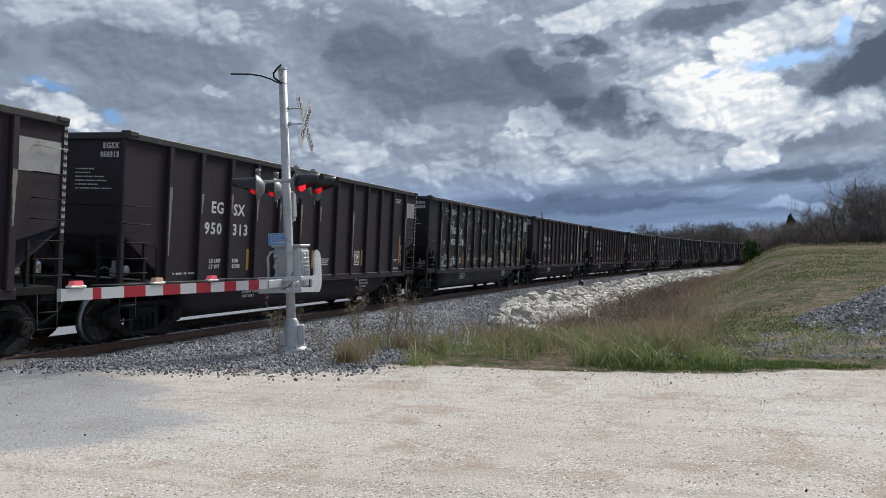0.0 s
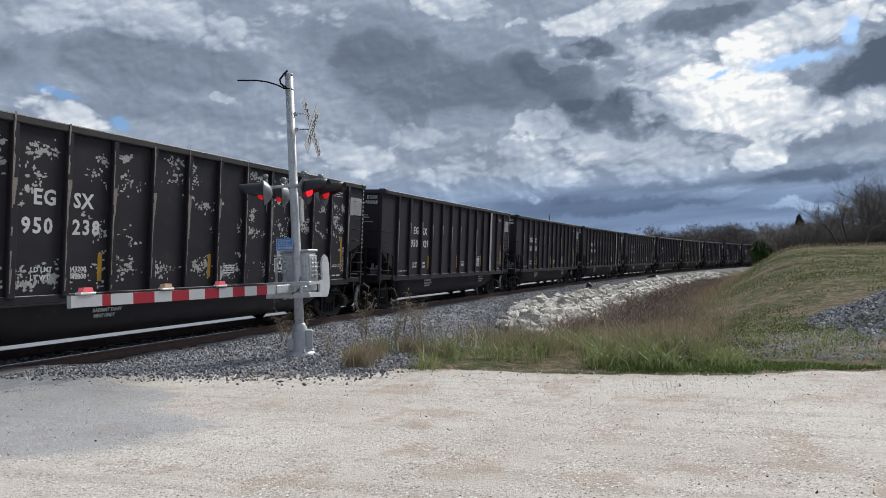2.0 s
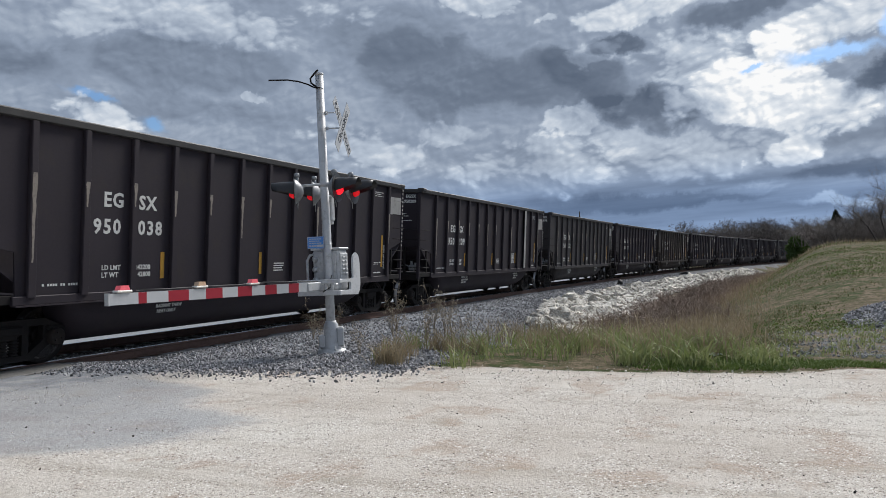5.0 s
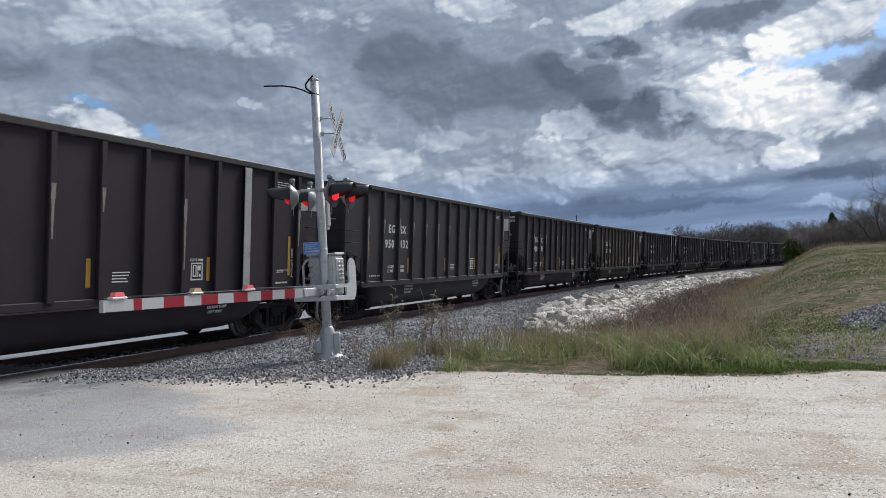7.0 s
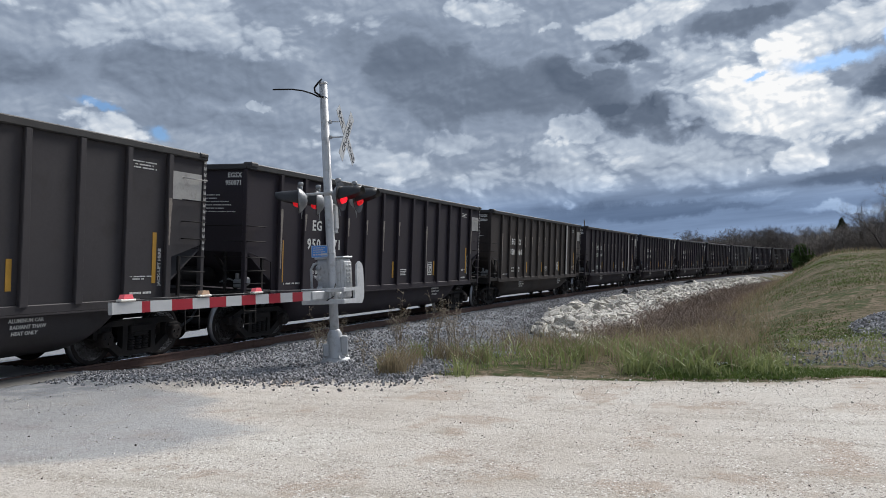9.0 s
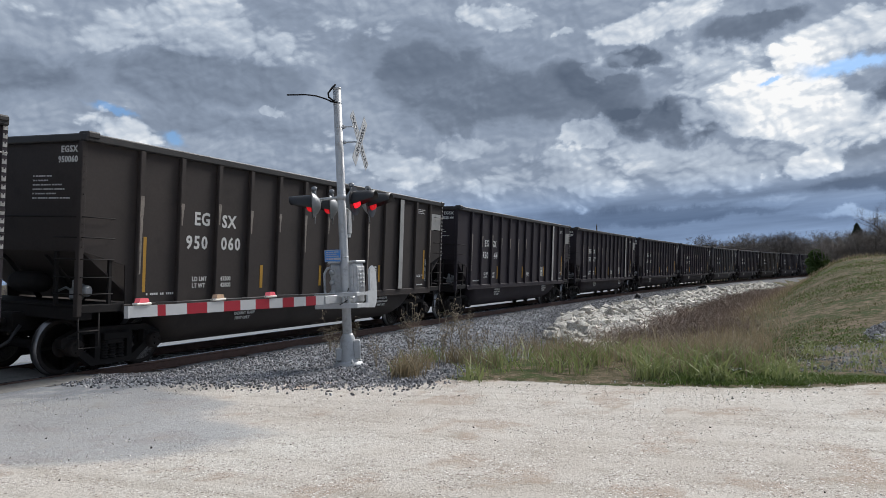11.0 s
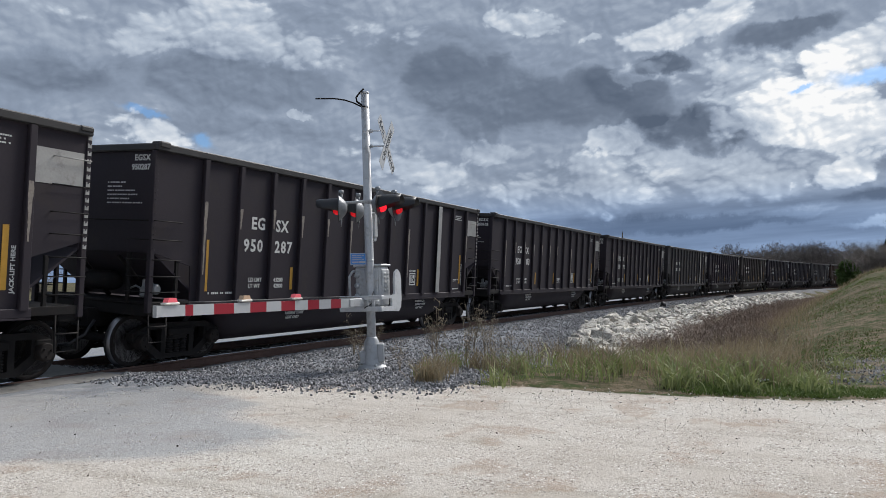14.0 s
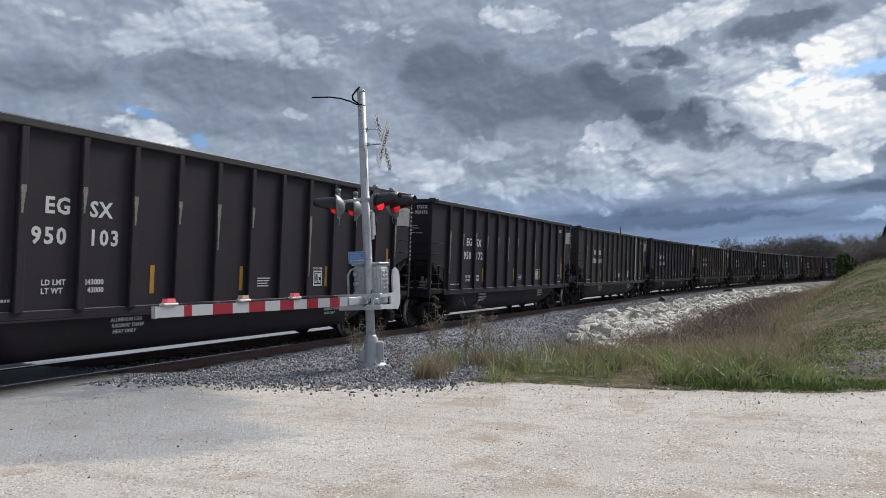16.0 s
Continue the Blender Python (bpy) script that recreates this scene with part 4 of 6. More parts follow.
def dress_car(car, i):
    """Lettering, reflectors and wear that differ from car to car."""
    rnd = random.Random(100 + i)
    num = NUMBERS.get(i)
    if num:
        put_text("EG", 0.355, -4.71, 2.71, car, bold=0.010, spacing=1.12)
        put_text("SX", 0.355, -3.89, 2.70, car, bold=0.010, spacing=1.12)
        put_text("950", 0.355, -4.92, 2.24, car, bold=0.010, spacing=1.22)
        put_text(num, 0.355, -3.90, 2.24, car, bold=0.010, spacing=1.22)
        me = text_mesh("EGSX", 0.15, 0.005, 1.1, M_LETTER)
        part("lettering", me, None, car, at=Matrix.Translation((-7.304, -0.93, 3.79)) @ Matrix.Rotation(radians(-90), 4, "Z"))
        me = text_mesh("950" + num, 0.145, 0.005, 1.05, M_LETTER)
        part("lettering", me, None, car, at=Matrix.Translation((-7.304, -0.87, 3.62)) @ Matrix.Rotation(radians(-90), 4, "Z"))
        put_text("LD LMT", 0.122, -4.72, 1.60, car, bold=0.003)
        put_text("LT WT", 0.122, -4.72, 1.47, car, bold=0.003)
        a = {"029": ("243400", "42600"), "313": ("43300", "42700"), "287": ("243200", "42800"), "209": ("243200", "42800"), "103": ("243000", "43000"), "144": ("243700", "42300")}.get(num, ("243200", "42800"))
        put_text(a[0], 0.122, -3.95, 1.60, car, bold=0.003)
        put_text(a[1], 0.122, -3.88, 1.47, car, bold=0.003)
        part("lettering", text_mesh("JACK-LIFT HERE", 0.1, 0.003, 1.0, M_LETTER), None, car, at=Matrix.Translation((6.17, -1.523, 1.45)) @ Matrix.Rotation(radians(-90), 4, "Y"))
        put_text("CU FT 4480", 0.075, 2.42, 1.86, car, bold=0.002)
    else:
        bm = bmesh.new()
        for x0, w, z, h in ((-4.62, 0.42, 2.71, 0.24), (-3.72, 0.42, 2.71, 0.24), (-4.86, 0.75, 2.25, 0.24), (-3.8, 0.7, 2.25, 0.24)):
            n = 2 if w < 0.5 else 3
            for j in range(n):
                box(bm, x0 + j * w / n, x0 + (j + 0.62) * w / n, -1.527, -1.522, z, z + h)
        part("lettering", bm, M_LETTER, car, "white lettering")
    for j, (words, z) in enumerate((("ALUMINUM CAR", 1.0), ("RADIANT THAW", 0.90), ("HEAT ONLY", 0.80))):
        for x in (-3.29, 3.1):
            lay = Matrix.Translation((x + 0.03 * j, -1.407 + 0.008 * j, z - 0.05)) @ Matrix.Rotation(radians(4 + 5 * j), 4, "X")
            part("lettering", text_mesh(words, 0.092 if x < 0 else 0.085, 0.003, 1.0, M_LETTER), None, car, at=lay)
    # retro-reflective strips
    strips = [(-6.03, 1.42, 1.0), (-2.58 if i in (2, -1) else -3.31, 1.42, 0.5), (-0.19, 1.42, 0.5), (2.93, 1.45, 0.49), (5.95, 1.5, 0.95)]
    for x, z, h in strips:
        if rnd.random() < (1.0 if x != -6.03 else 0.6) and (i, x) != (-8, -6.03):
            bm = bmesh.new()
            box(bm, x, x + 0.1, -1.5265, -1.5215, z, z + h)
            part("reflector", bm, M_YELLOW, car, "yellow reflective strip")
    if i in SILVER:
        bm = bmesh.new()
        box(bm, POST_U[10] - 0.18, POST_U[10] + 0.06, -1.618, -1.608, 1.24, 3.93)
        for k in range(22):
            box(bm, POST_U[10] - 0.175, POST_U[10] - 0.14, -1.624, -1.617, 1.32 + k * 0.12, 1.36 + k * 0.12)
        part("post_cover", bm, M_PANEL, car, "pale aluminium post cover")
    if i == -7:
        # flakes of bare primer all over the panels
        bm = bmesh.new()
        step = 0
        for c in range(125):
            cx = rnd.uniform(-6.0, 6.2)
            cz = rnd.choice((rnd.gauss(1.55, 0.12), rnd.gauss(1.6, 0.15), rnd.gauss(3.5, 0.2), rnd.uniform(1.4, 3.8), rnd.gauss(2.5, 0.25)))
            wide, tall, slant = rnd.uniform(0.06, 0.2), rnd.uniform(0.03, 0.09), rnd.uniform(-0.5, 0.3)
            for k in range(rnd.randint(8, 42)):
                x = cx + rnd.gauss(0, wide)
                z = cz + slant * (x - cx) + rnd.gauss(0, tall)
                if min(abs(x - q) for q in POST_U) < 0.12 or not 1.3 < z < 3.88 or abs(x) > 6.25:
                    continue
                w, h, n = rnd.uniform(0.012, 0.055), rnd.uniform(0.01, 0.04), rnd.randint(5, 8)
                step = (step + 1) % 40
                bm.faces.new([bm.verts.new((x + w * math.cos(-2 * math.pi * j / n) * rnd.uniform(0.4, 1.3), -1.5222 - 0.00006 * step, z + h * math.sin(-2 * math.pi * j / n) * rnd.uniform(0.4, 1.3))) for j in range(n)])
        bmesh.ops.recalc_face_normals(bm, faces=bm.faces)
        flakes = part("paint_flakes", bm, M_PEELCHIP, car, "flakes of bare primer")
        flakes["kind"] = "stuff"
        # paint rubbed off along the edge of every post
        for q in POST_U:
            bm = bmesh.new()
            z = 1.28
            while z < 3.9:
                tall, w = rnd.uniform(0.05, 0.3), rnd.uniform(0.012, 0.045)
                if rnd.random() < 0.8:
                    bm.faces.new([bm.verts.new((q + a, -1.6082, b)) for a, b in ((-0.05, z), (-0.05 + w * 0.7, z), (-0.05 + w, z + tall), (-0.05, z + tall))])
                z += tall
            part("worn_edge", bm, M_SCUFF, car, "paint rubbed off a post's edge")
    return car


def car_pose(i, t):
    # the train is a shade slower over the first seconds
    lag = 0.31 * (1 - float(smooth_step(0.3, 4.6, t)))
    return track_frame(LEAD + lag + CAR_PITCH * i - SPEED * t - HALF)


def build_train():
    plain = {}
    for i in range(FIRST, LAST + 1):
        paint = PAINTS.get(i, M_CAR)
        if paint.name not in plain:
            plain[paint.name] = build_car(paint)
            car = plain[paint.name]
            car.matrix_basis = car_pose(i, 0)
        CARS[i] = (car if plain[paint.name] is car and paint.name not in MADE else None)
        MADE.setdefault(paint.name, i)
    for i in range(FIRST, LAST + 1):
        paint = PAINTS.get(i, M_CAR)
        if CARS[i] is None:
            CARS[i] = copy_thing(plain[paint.name], car_pose(i, 0))
        tagged(CARS[i], LABELS[paint.name], "railway car", "cars of the coal train")
    for i in CARS:
        dress_car(CARS[i], i)


build_train()


# ---- crossing signal with its gate ----
MAST = Vector((12.91, 7.21, -0.15))
R_VEC = Vector((0.487, -0.873, 0))      # across the viewer's line to the mast
F_VEC = Vector((0.873, 0.487, 0))


def build_signal():
    # the mast leans a little
    lean = Matrix.Rotation(radians(-1.5), 4, F_VEC)
    sig = tagged(empty("crossing_signal", Matrix.Translation(MAST) @ lean), "grey metal railway crossing signal mast with lowered gate", "crossing signal")

    def side(lat, fwd, z):
        return R_VEC * lat + F_VEC * fwd + Vector((0, 0, z))

    bm = bmesh.new()
    tube(bm, [(0, 0, 0.12), (0, 0, 1.1), (0, 0, 5.38)], [0.09, 0.087, 0.078], 18)
    lathe(bm, [(0.083, 5.36), (0.083, 5.40), (0.03, 5.42)], 18)
    part("mast", bm, M_ALU, sig, "weathered grey metal pole")
    bm = bmesh.new()
    lathe(bm, [(0.30, -0.12), (0.30, 0.03), (0.27, 0.05), (0.27, 0.075), (0.19, 0.09), (0.175, 0.12), (0.15, 0.3), (0.14, 0.55), (0.11, 0.6), (0.1, 0.63)], 20)
    part("base_casting", bm, M_ALU, sig)
    bm = bmesh.new()
    a = math.atan2(-0.873, 0.487)
    box(bm, 0.1, 0.24, -0.13, 0.13, 0.14, 0.5, Matrix.Rotation(a, 4, "Z"), 0.02)
    box(bm, -0.24, -0.12, -0.1, 0.1, 0.12, 0.36, Matrix.Rotation(a, 4, "Z"), 0.02)
    part("junction_box", bm, M_ALU, sig)
    for k in range(4):
        an = math.pi / 4 + k * math.pi / 2
        bm = bmesh.new()
        lathe(bm, [(0.028, 0.07), (0.028, 0.105), (0.014, 0.106), (0.014, 0.15)], 6, Matrix.Translation((0.235 * math.cos(an), 0.235 * math.sin(an), 0)))
        part("anchor_bolt", bm, M_GALV, sig)

    # gate mechanism behind the mast, squared to the road
    turn = Matrix.Rotation(math.atan2(-0.873, 0.487), 4, "Z")      # x across the viewer's line, y away
    mech = bmesh.new()
    box(mech, 0.09, 0.45, -0.30, 0.28, 1.20, 2.0, None, 0.04)
    box(mech, 0.07, 0.10, -0.24, 0.22, 1.28, 1.94, None, 0.012)
    mechanism = part("gate_mechanism", mech, M_ALU, sig, "grey cast gate motor housing", at=Matrix.Translation((-0.045, 0.09, 0)))
    bm = bmesh.new()
    box(bm, 0.075, 0.47, -0.33, 0.31, 1.985, 2.03, None, 0.015)
    part("housing_lid", bm, M_ALU, mechanism)
    for z in (1.42, 1.62, 1.82):
        bm = bmesh.new()
        lathe(bm, [(0.05, 0), (0.055, 0.02), (0.055, 0.06), (0.02, 0.075)], 10, Matrix.Translation((0.09, 0.2, z)) @ Matrix.Rotation(radians(-90), 4, "Y"))
        part("plug", bm, M_GALV, mechanism)
    bm = bmesh.new()
    tube(bm, [(0.25, 0.26, 1.93), (0.15, 0.36, 1.9), (0.1, 0.40, 1.8), (0.1, 0.40, 1.35), (0.15, 0.34, 1.25), (0.2, 0.27, 1.24)], 0.026, 8)
    part("conduit", bm, M_ALU, mechanism)
    bm = bmesh.new()
    box(bm, 0.12, 0.42, -0.325, -0.298, 1.4, 1.92, None, 0.01)
    for z in (1.5, 1.58, 1.66, 1.74, 1.82):
        box(bm, 0.18, 0.26, -0.34, -0.32, z, z + 0.04, None, 0.006)
        box(bm, 0.3, 0.36, -0.34, -0.32, z, z + 0.04, None, 0.006)
    part("access_cover", bm, M_ALU, mechanism)
    # side arms that carry the gate round both sides of the mast
    for y0 in (-0.40, 0.36):
        bm = bmesh.new()
        out = [(-0.36, 1.14), (0.42, 1.10), (0.50, 1.18), (0.54, 1.32), (0.54, 1.74), (0.50, 1.86), (0.40, 1.92), (0.30, 1.86), (0.26, 1.74), (0.26, 1.44), (0.20, 1.42), (-0.36, 1.42), (-0.36, 1.36), (0.14, 1.36), (0.14, 1.21), (-0.36, 1.21)]
        prism(bm, out, y0, y0 + 0.04)
        part("side_arm", bm, M_PALE, sig, "pale grey gate support arm")
    for z0, z1 in ((1.13, 1.22), (1.35, 1.43)):
        bm = bmesh.new()
        box(bm, -0.40, -0.30, -0.46, 0.46, z0, z1, None, 0.01)
        part("gate_bracket", bm, M_PALE, sig)
    for yy in (-0.26, -0.14, 0.13, 0.25):
        bm = bmesh.new()
        box(bm, -0.37, -0.33, yy - 0.02, yy + 0.02, 1.22, 1.35)
        part("bracket_web", bm, M_ALU, sig)
    bm = bmesh.new()
    lathe(bm, [(0.05, -0.3), (0.07, -0.28), (0.07, 0.28), (0.05, 0.3)], 12, Matrix.Translation((-0.2, 0, 1.285)) @ Matrix.Rotation(radians(90), 4, "X"))
    part("pivot_hub", bm, M_GALV, sig)
    bm = bmesh.new()
    tube(bm, [(-0.05, -0.1, 1.5), (-0.22, -0.16, 1.42), (-0.3, -0.2, 1.28), (-0.42, -0.1, 1.2)], 0.012, 6)
    part("loose_cable", bm, M_CABLE, sig)

    # blue notice
    bm = bmesh.new()
    box(bm, -0.37, -0.06, -0.115, -0.107, 2.02, 2.25, turn, 0.004)
    notice = part("notice", bm, M_BLUE, sig, "small blue enamel notice with white print")
    bm = bmesh.new()
    for x0, x1, z0, z1 in ((-0.365, -0.065, 2.236, 2.245), (-0.365, -0.065, 2.025, 2.034), (-0.365, -0.356, 2.034, 2.236), (-0.074, -0.065, 2.034, 2.236)):
        box(bm, x0, x1, -0.1175, -0.1155, z0, z1, turn)
    for i, (z, w) in enumerate(((2.195, 0.24), (2.155, 0.2), (2.115, 0.24), (2.06, 0.22))):
        n = 5
        for j in range(n):
            box(bm, -0.335 + j * w / n, -0.335 + (j + 0.8) * w / n, -0.1178, -0.1155, z, z + (0.018 if i < 3 else 0.03), turn)
    box(bm, -0.19, -0.08, -0.1179, -0.1155, 2.055, 2.095, turn)
    part("print", bm, M_WHITE, notice)["kind"] = "stuff"
    bm = bmesh.new()
    tube(bm, [(0, 0, 2.08), (0, 0, 2.12)], 0.086, 14)
    part("clamp_band", bm, M_GALV, notice)

    # crossbuck
    phi = radians(9.0)
    bx = Matrix.Translation((0.16, -0.36, 0)) @ Matrix.Rotation(phi, 4, "Z")
    for zz in (4.33, 4.63):
        bm = bmesh.new()
        tube(bm, [(0, 0, zz - 0.025), (0, 0, zz + 0.025)], 0.08, 14)
        tube(bm, [(0, 0, zz), Vector((0.02, -0.1, zz)), bx @ Vector((0, 0.02, zz))], 0.012, 6)
        box(bm, 0.0, 0.06, -0.12, -0.06, zz - 0.03, zz + 0.03)
        part("clamp_band", bm, M_GALV, sig)
    for k, (ang, words) in enumerate(((-51, ("RAIL", "ROAD")), (49, ("CROSSING",)))):
        bm = bmesh.new()
        spin = bx @ Matrix.Translation((0, -0.012 * k, 4.35)) @ Matrix.Rotation(radians(-ang), 4, "Y")
        box(bm, -0.61, 0.61, -0.004, 0.004, -0.115, 0.115, spin)
        blade = part("crossbuck_blade", bm, M_WHITE, sig, "white reflective crossbuck blade with black letters")
        if k == 0:
            for w, x in (("RAIL", -0.37), ("ROAD", 0.37)):
                part("lettering", text_mesh(w, 0.175, 0.0, 1.0, M_BLACK, "CENTER"), None, blade, at=spin @ Matrix.Translation((x, -0.0065, -0.065)))
        else:
            part("lettering", text_mesh("CROSSING", 0.175, 0.0, 1.05, M_BLACK, "CENTER"), None, blade, at=spin @ Matrix.Translation((0, -0.0065, -0.065)))

    # bent pipe at the head of the mast
    bm = bmesh.new()
    tube(bm, [side(*q) for q in ((-0.96, 0, 5.28), (-0.6, 0, 5.28), (-0.4, 0, 5.25), (-0.22, 0, 5.19), (-0.1, -0.03, 5.12), (0.0, -0.1, 5.10))], 0.015, 8)
    tube(bm, [side(*q) for q in ((-0.06, -0.08, 5.12), (-0.16, -0.08, 5.2), (-0.17, -0.08, 5.28), (-0.1, -0.08, 5.37), (-0.02, -0.08, 5.45))], 0.018, 8)
    part("bent_pipe", bm, M_TRUCK, sig, "dark bent steel pipe")
    bm = bmesh.new()
    tube(bm, [(0, 0, 5.08), (0, 0, 5.12)], 0.08, 14)
    part("clamp_band", bm, M_GALV, sig)

    # flashing lights: one pair towards the yard, one away
    bm = bmesh.new()
    tube(bm, [(0, 0.62, 3.26), (0, 0.2, 3.26), (0, -0.62, 3.26)], 0.028, 8)
    tube(bm, [(0, 0, 3.2), (0, 0, 3.32)], 0.085, 14)
    part("cross_arm", bm, M_ALU, sig)
    bm = bmesh.new()
    box(bm, 0.06, 0.2, -0.1, 0.05, 2.55, 3.05, None, 0.02)
    box(bm, 0.08, 0.18, -0.08, 0.03, 2.48, 2.56, None, 0.015)
    part("terminal_box", bm, M_ALU, sig)
    lamps = []
    for sy, yaw in ((-1, 7.0), (1, 30.0)):
        for k, dx in enumerate((-0.33, 0.33)):
            at = Matrix.Translation((dx, sy * 0.46, 3.13)) @ Matrix.Rotation(radians(yaw) + (0 if sy < 0 else math.pi), 4, "Z")
            bm = bmesh.new()
            back = Matrix.Rotation(radians(-90), 4, "X")
            lathe(bm, [(0.25, 0.0), (0.24, 0.02), (0.20, 0.065), (0.14, 0.12), (0.08, 0.155), (0.03, 0.165)], 24, back)
            tube(bm, [(0, 0.06, 0.14), (0, 0.05, 0.30)], 0.032, 8)
            lathe(bm, [(0.045, 0.27), (0.055, 0.29), (0.055, 0.33), (0.03, 0.35)], 10, Matrix.Translation((0, 0.05, 0)))
            tube(bm, [(0, 0.05, -0.2), (0, 0.04, -0.36)], [0.012, 0.006], 6)
            lathe(bm, [(0.025, 0.16), (0.025, 0.178), (0.012, 0.18)], 8, Matrix.Translation((0, 0, 0.06)) @ back)
            head = part("light_head", bm, M_CAST, sig, "silver cast light housing", at=at)
            bm = bmesh.new()
            lathe(bm, [(0.27, -0.006), (0.27, 0.003)], 28, Matrix.Translation((0, -0.004, 0)) @ back)
            part("background_disc", bm, M_BLACK, head, "black round background plate")
            bm = bmesh.new()
            lathe(bm, [(0.02, -0.11), (0.045, -0.103), (0.072, -0.078), (0.088, -0.04), (0.092, -0.008)], 24, Matrix.Translation((0, 0, -0.045)) @ back)
            part("lens", bm, (M_LENS_ON if sy < 0 and k == 0 else M_LENS_DIM), head, "round red signal lens")
            bm = bmesh.new()
            n, rings = 22, []
            for d, r, lo in ((-0.005, 0.19, -22), (-0.13, 0.188, -14), (-0.27, 0.182, -2), (-0.43, 0.17, 14)):
                for rr in (r, r - 0.008):
                    rings.append([bm.verts.new((rr * math.cos(radians(lo + (180 - 2 * lo) * j / n)), d, rr * math.sin(radians(lo + (180 - 2 * lo) * j / n)))) for j in range(n + 1)])
            for i in range(0, 6, 2):
                for j in range(n):
                    bm.faces.new((rings[i][j], rings[i][j + 1], rings[i + 2][j + 1], rings[i + 2][j])).smooth = True
                    bm.faces.new((rings[i + 1][j], rings[i + 3][j], rings[i + 3][j + 1], rings[i + 1][j + 1])).smooth = True
            for j in range(n):
                bm.faces.new((rings[6][j], rings[6][j + 1], rings[7][j + 1], rings[7][j]))
            part("visor", bm, M_BLACK, head, "long black visor")
            bm = bmesh.new()
            tube(bm, [(dx, sy * 0.55, 3.26), (dx, sy * 0.53, 3.2)], 0.03, 8)
            tube(bm, [(0, sy * 0.6, 3.26), (dx, sy * 0.55, 3.26)], 0.024, 8)
            part("lamp_bracket", bm, M_ALU, sig)
            lamps.append(head)

    # the gate arm, lowered across the road
    inv = (Matrix.Translation(MAST) @ lean).inverted()
    arm = part("gate_arm", gate_core(), M_ALU, sig, "lowered gate arm with red and white stripes", at=inv)
    reds = [(7.80, 7.95), (8.36, 8.78), (9.15, 9.54), (9.92, 10.29), (10.66, 11.0), (11.37, 11.7)]
    edges = [7.30] + [v for r in reds for v in r] + [12.10]
    for i, (a, b) in enumerate(zip(edges, edges[1:])):
        bm = bmesh.new()
        h = lambda x: 0.072 + 0.010 * (x - 7.3) / 5
        z0 = 1.185 - 0.006 * (a - 7.3)
        z1 = 1.185 - 0.006 * (b - 7.3)
        prism(bm, [(a, z0 - h(a)), (b, z1 - h(b)), (b, z1 + h(b)), (a, z0 + h(a))], 7.178, 7.182)
        part("stripe", bm, M_RED if i % 2 else M_WHITE, arm, "red reflective stripe" if i % 2 else "white reflective stripe")
    for i, x in enumerate((7.55, 9.05, 10.35)):
        bm = bmesh.new()
        box(bm, x - 0.13, x + 0.13, 7.15, 7.25, 1.262, 1.295, None, 0.012)
        lamp = part("arm_lamp", bm, M_CLEAR, arm, "small gate arm lamp in clear housing")
        bm = bmesh.new()
        prism(bm, [(x - 0.09, 1.295), (x + 0.09, 1.295), (x + 0.065, 1.352), (x - 0.065, 1.352)], 7.158, 7.242)
        part("lamp_lens", bm, M_ARM_LAMP if i != 1 else M_LENS_AMBER, lamp)
    bm = bmesh.new()
    tube(bm, [(7.8, 7.2, 1.29), (8.4, 7.2, 1.277), (9.2, 7.2, 1.28), (10.0, 7.19, 1.272), (10.6, 7.2, 1.29), (11.6, 7.2, 1.27), (12.4, 7.2, 1.25)], 0.009, 6)
    part("lamp_cable", bm, M_CABLE, arm)
    return sig


M_PALE = mat("pale_grey_paint", (0.58, 0.59, 0.6), 0.5, 0.1, vary=0.12, scale=5, fine=40, bump=0.05, dirt=(0.36, 0.36, 0.35), dirt_amt=0.5)
M_LENS_AMBER = mat("faded_lens", (0.62, 0.42, 0.28), 0.3, vary=0.1, scale=12, fine=60, bump=0.02)


def gate_core():
    bm = bmesh.new()
    prism(bm, [(7.29, 1.112), (12.5, 1.075), (12.5, 1.235), (7.29, 1.257)], 7.183, 7.225)
    box(bm, 7.285, 7.31, 7.17, 7.235, 1.108, 1.262)
    box(bm, 12.0, 12.75, 7.16, 7.182, 1.08, 1.23, None, 0.008)
    return bm


build_signal()


# ---- loose stones, rocks and growth ----
def fast_mesh(name, V, F, material, smooth=False):
    """A mesh straight from arrays of corners and equal-sided faces."""
    me = bpy.data.meshes.new(name)
    n, k = F.shape
    me.vertices.add(len(V))
    me.vertices.foreach_set("co", np.asarray(V, np.float32).ravel())
    me.loops.add(n * k)
    me.loops.foreach_set("vertex_index", np.asarray(F, np.int32).ravel())
    me.polygons.add(n)
    me.polygons.foreach_set("loop_start", np.arange(0, n * k, k, dtype=np.int32))
    me.polygons.foreach_set("use_smooth", np.full(n, smooth))
    me.update(calc_edges=True)
    me.validate()
    me.materials.append(material)
    return me


def hull_stone(rnd, n, flat=0.75):
    bm = bmesh.new()
    for _ in range(n):
        v = Vector((rnd.gauss(0, 1), rnd.gauss(0, 1), rnd.gauss(0, 1))).normalized() * rnd.uniform(0.8, 1.0)
        v.z *= flat
        bm.verts.new(v)
    r = bmesh.ops.convex_hull(bm, input=bm.verts)
    bmesh.ops.delete(bm, geom=[g for g in r["geom_interior"] if isinstance(g, bmesh.types.BMVert)], context="VERTS")
    bmesh.ops.triangulate(bm, faces=bm.faces)
    bm.verts.index_update()
    V = np.array([v.co for v in bm.verts])
    F = np.array([[v.index for v in f.verts] for f in bm.faces])
    bm.free()
    return V, F


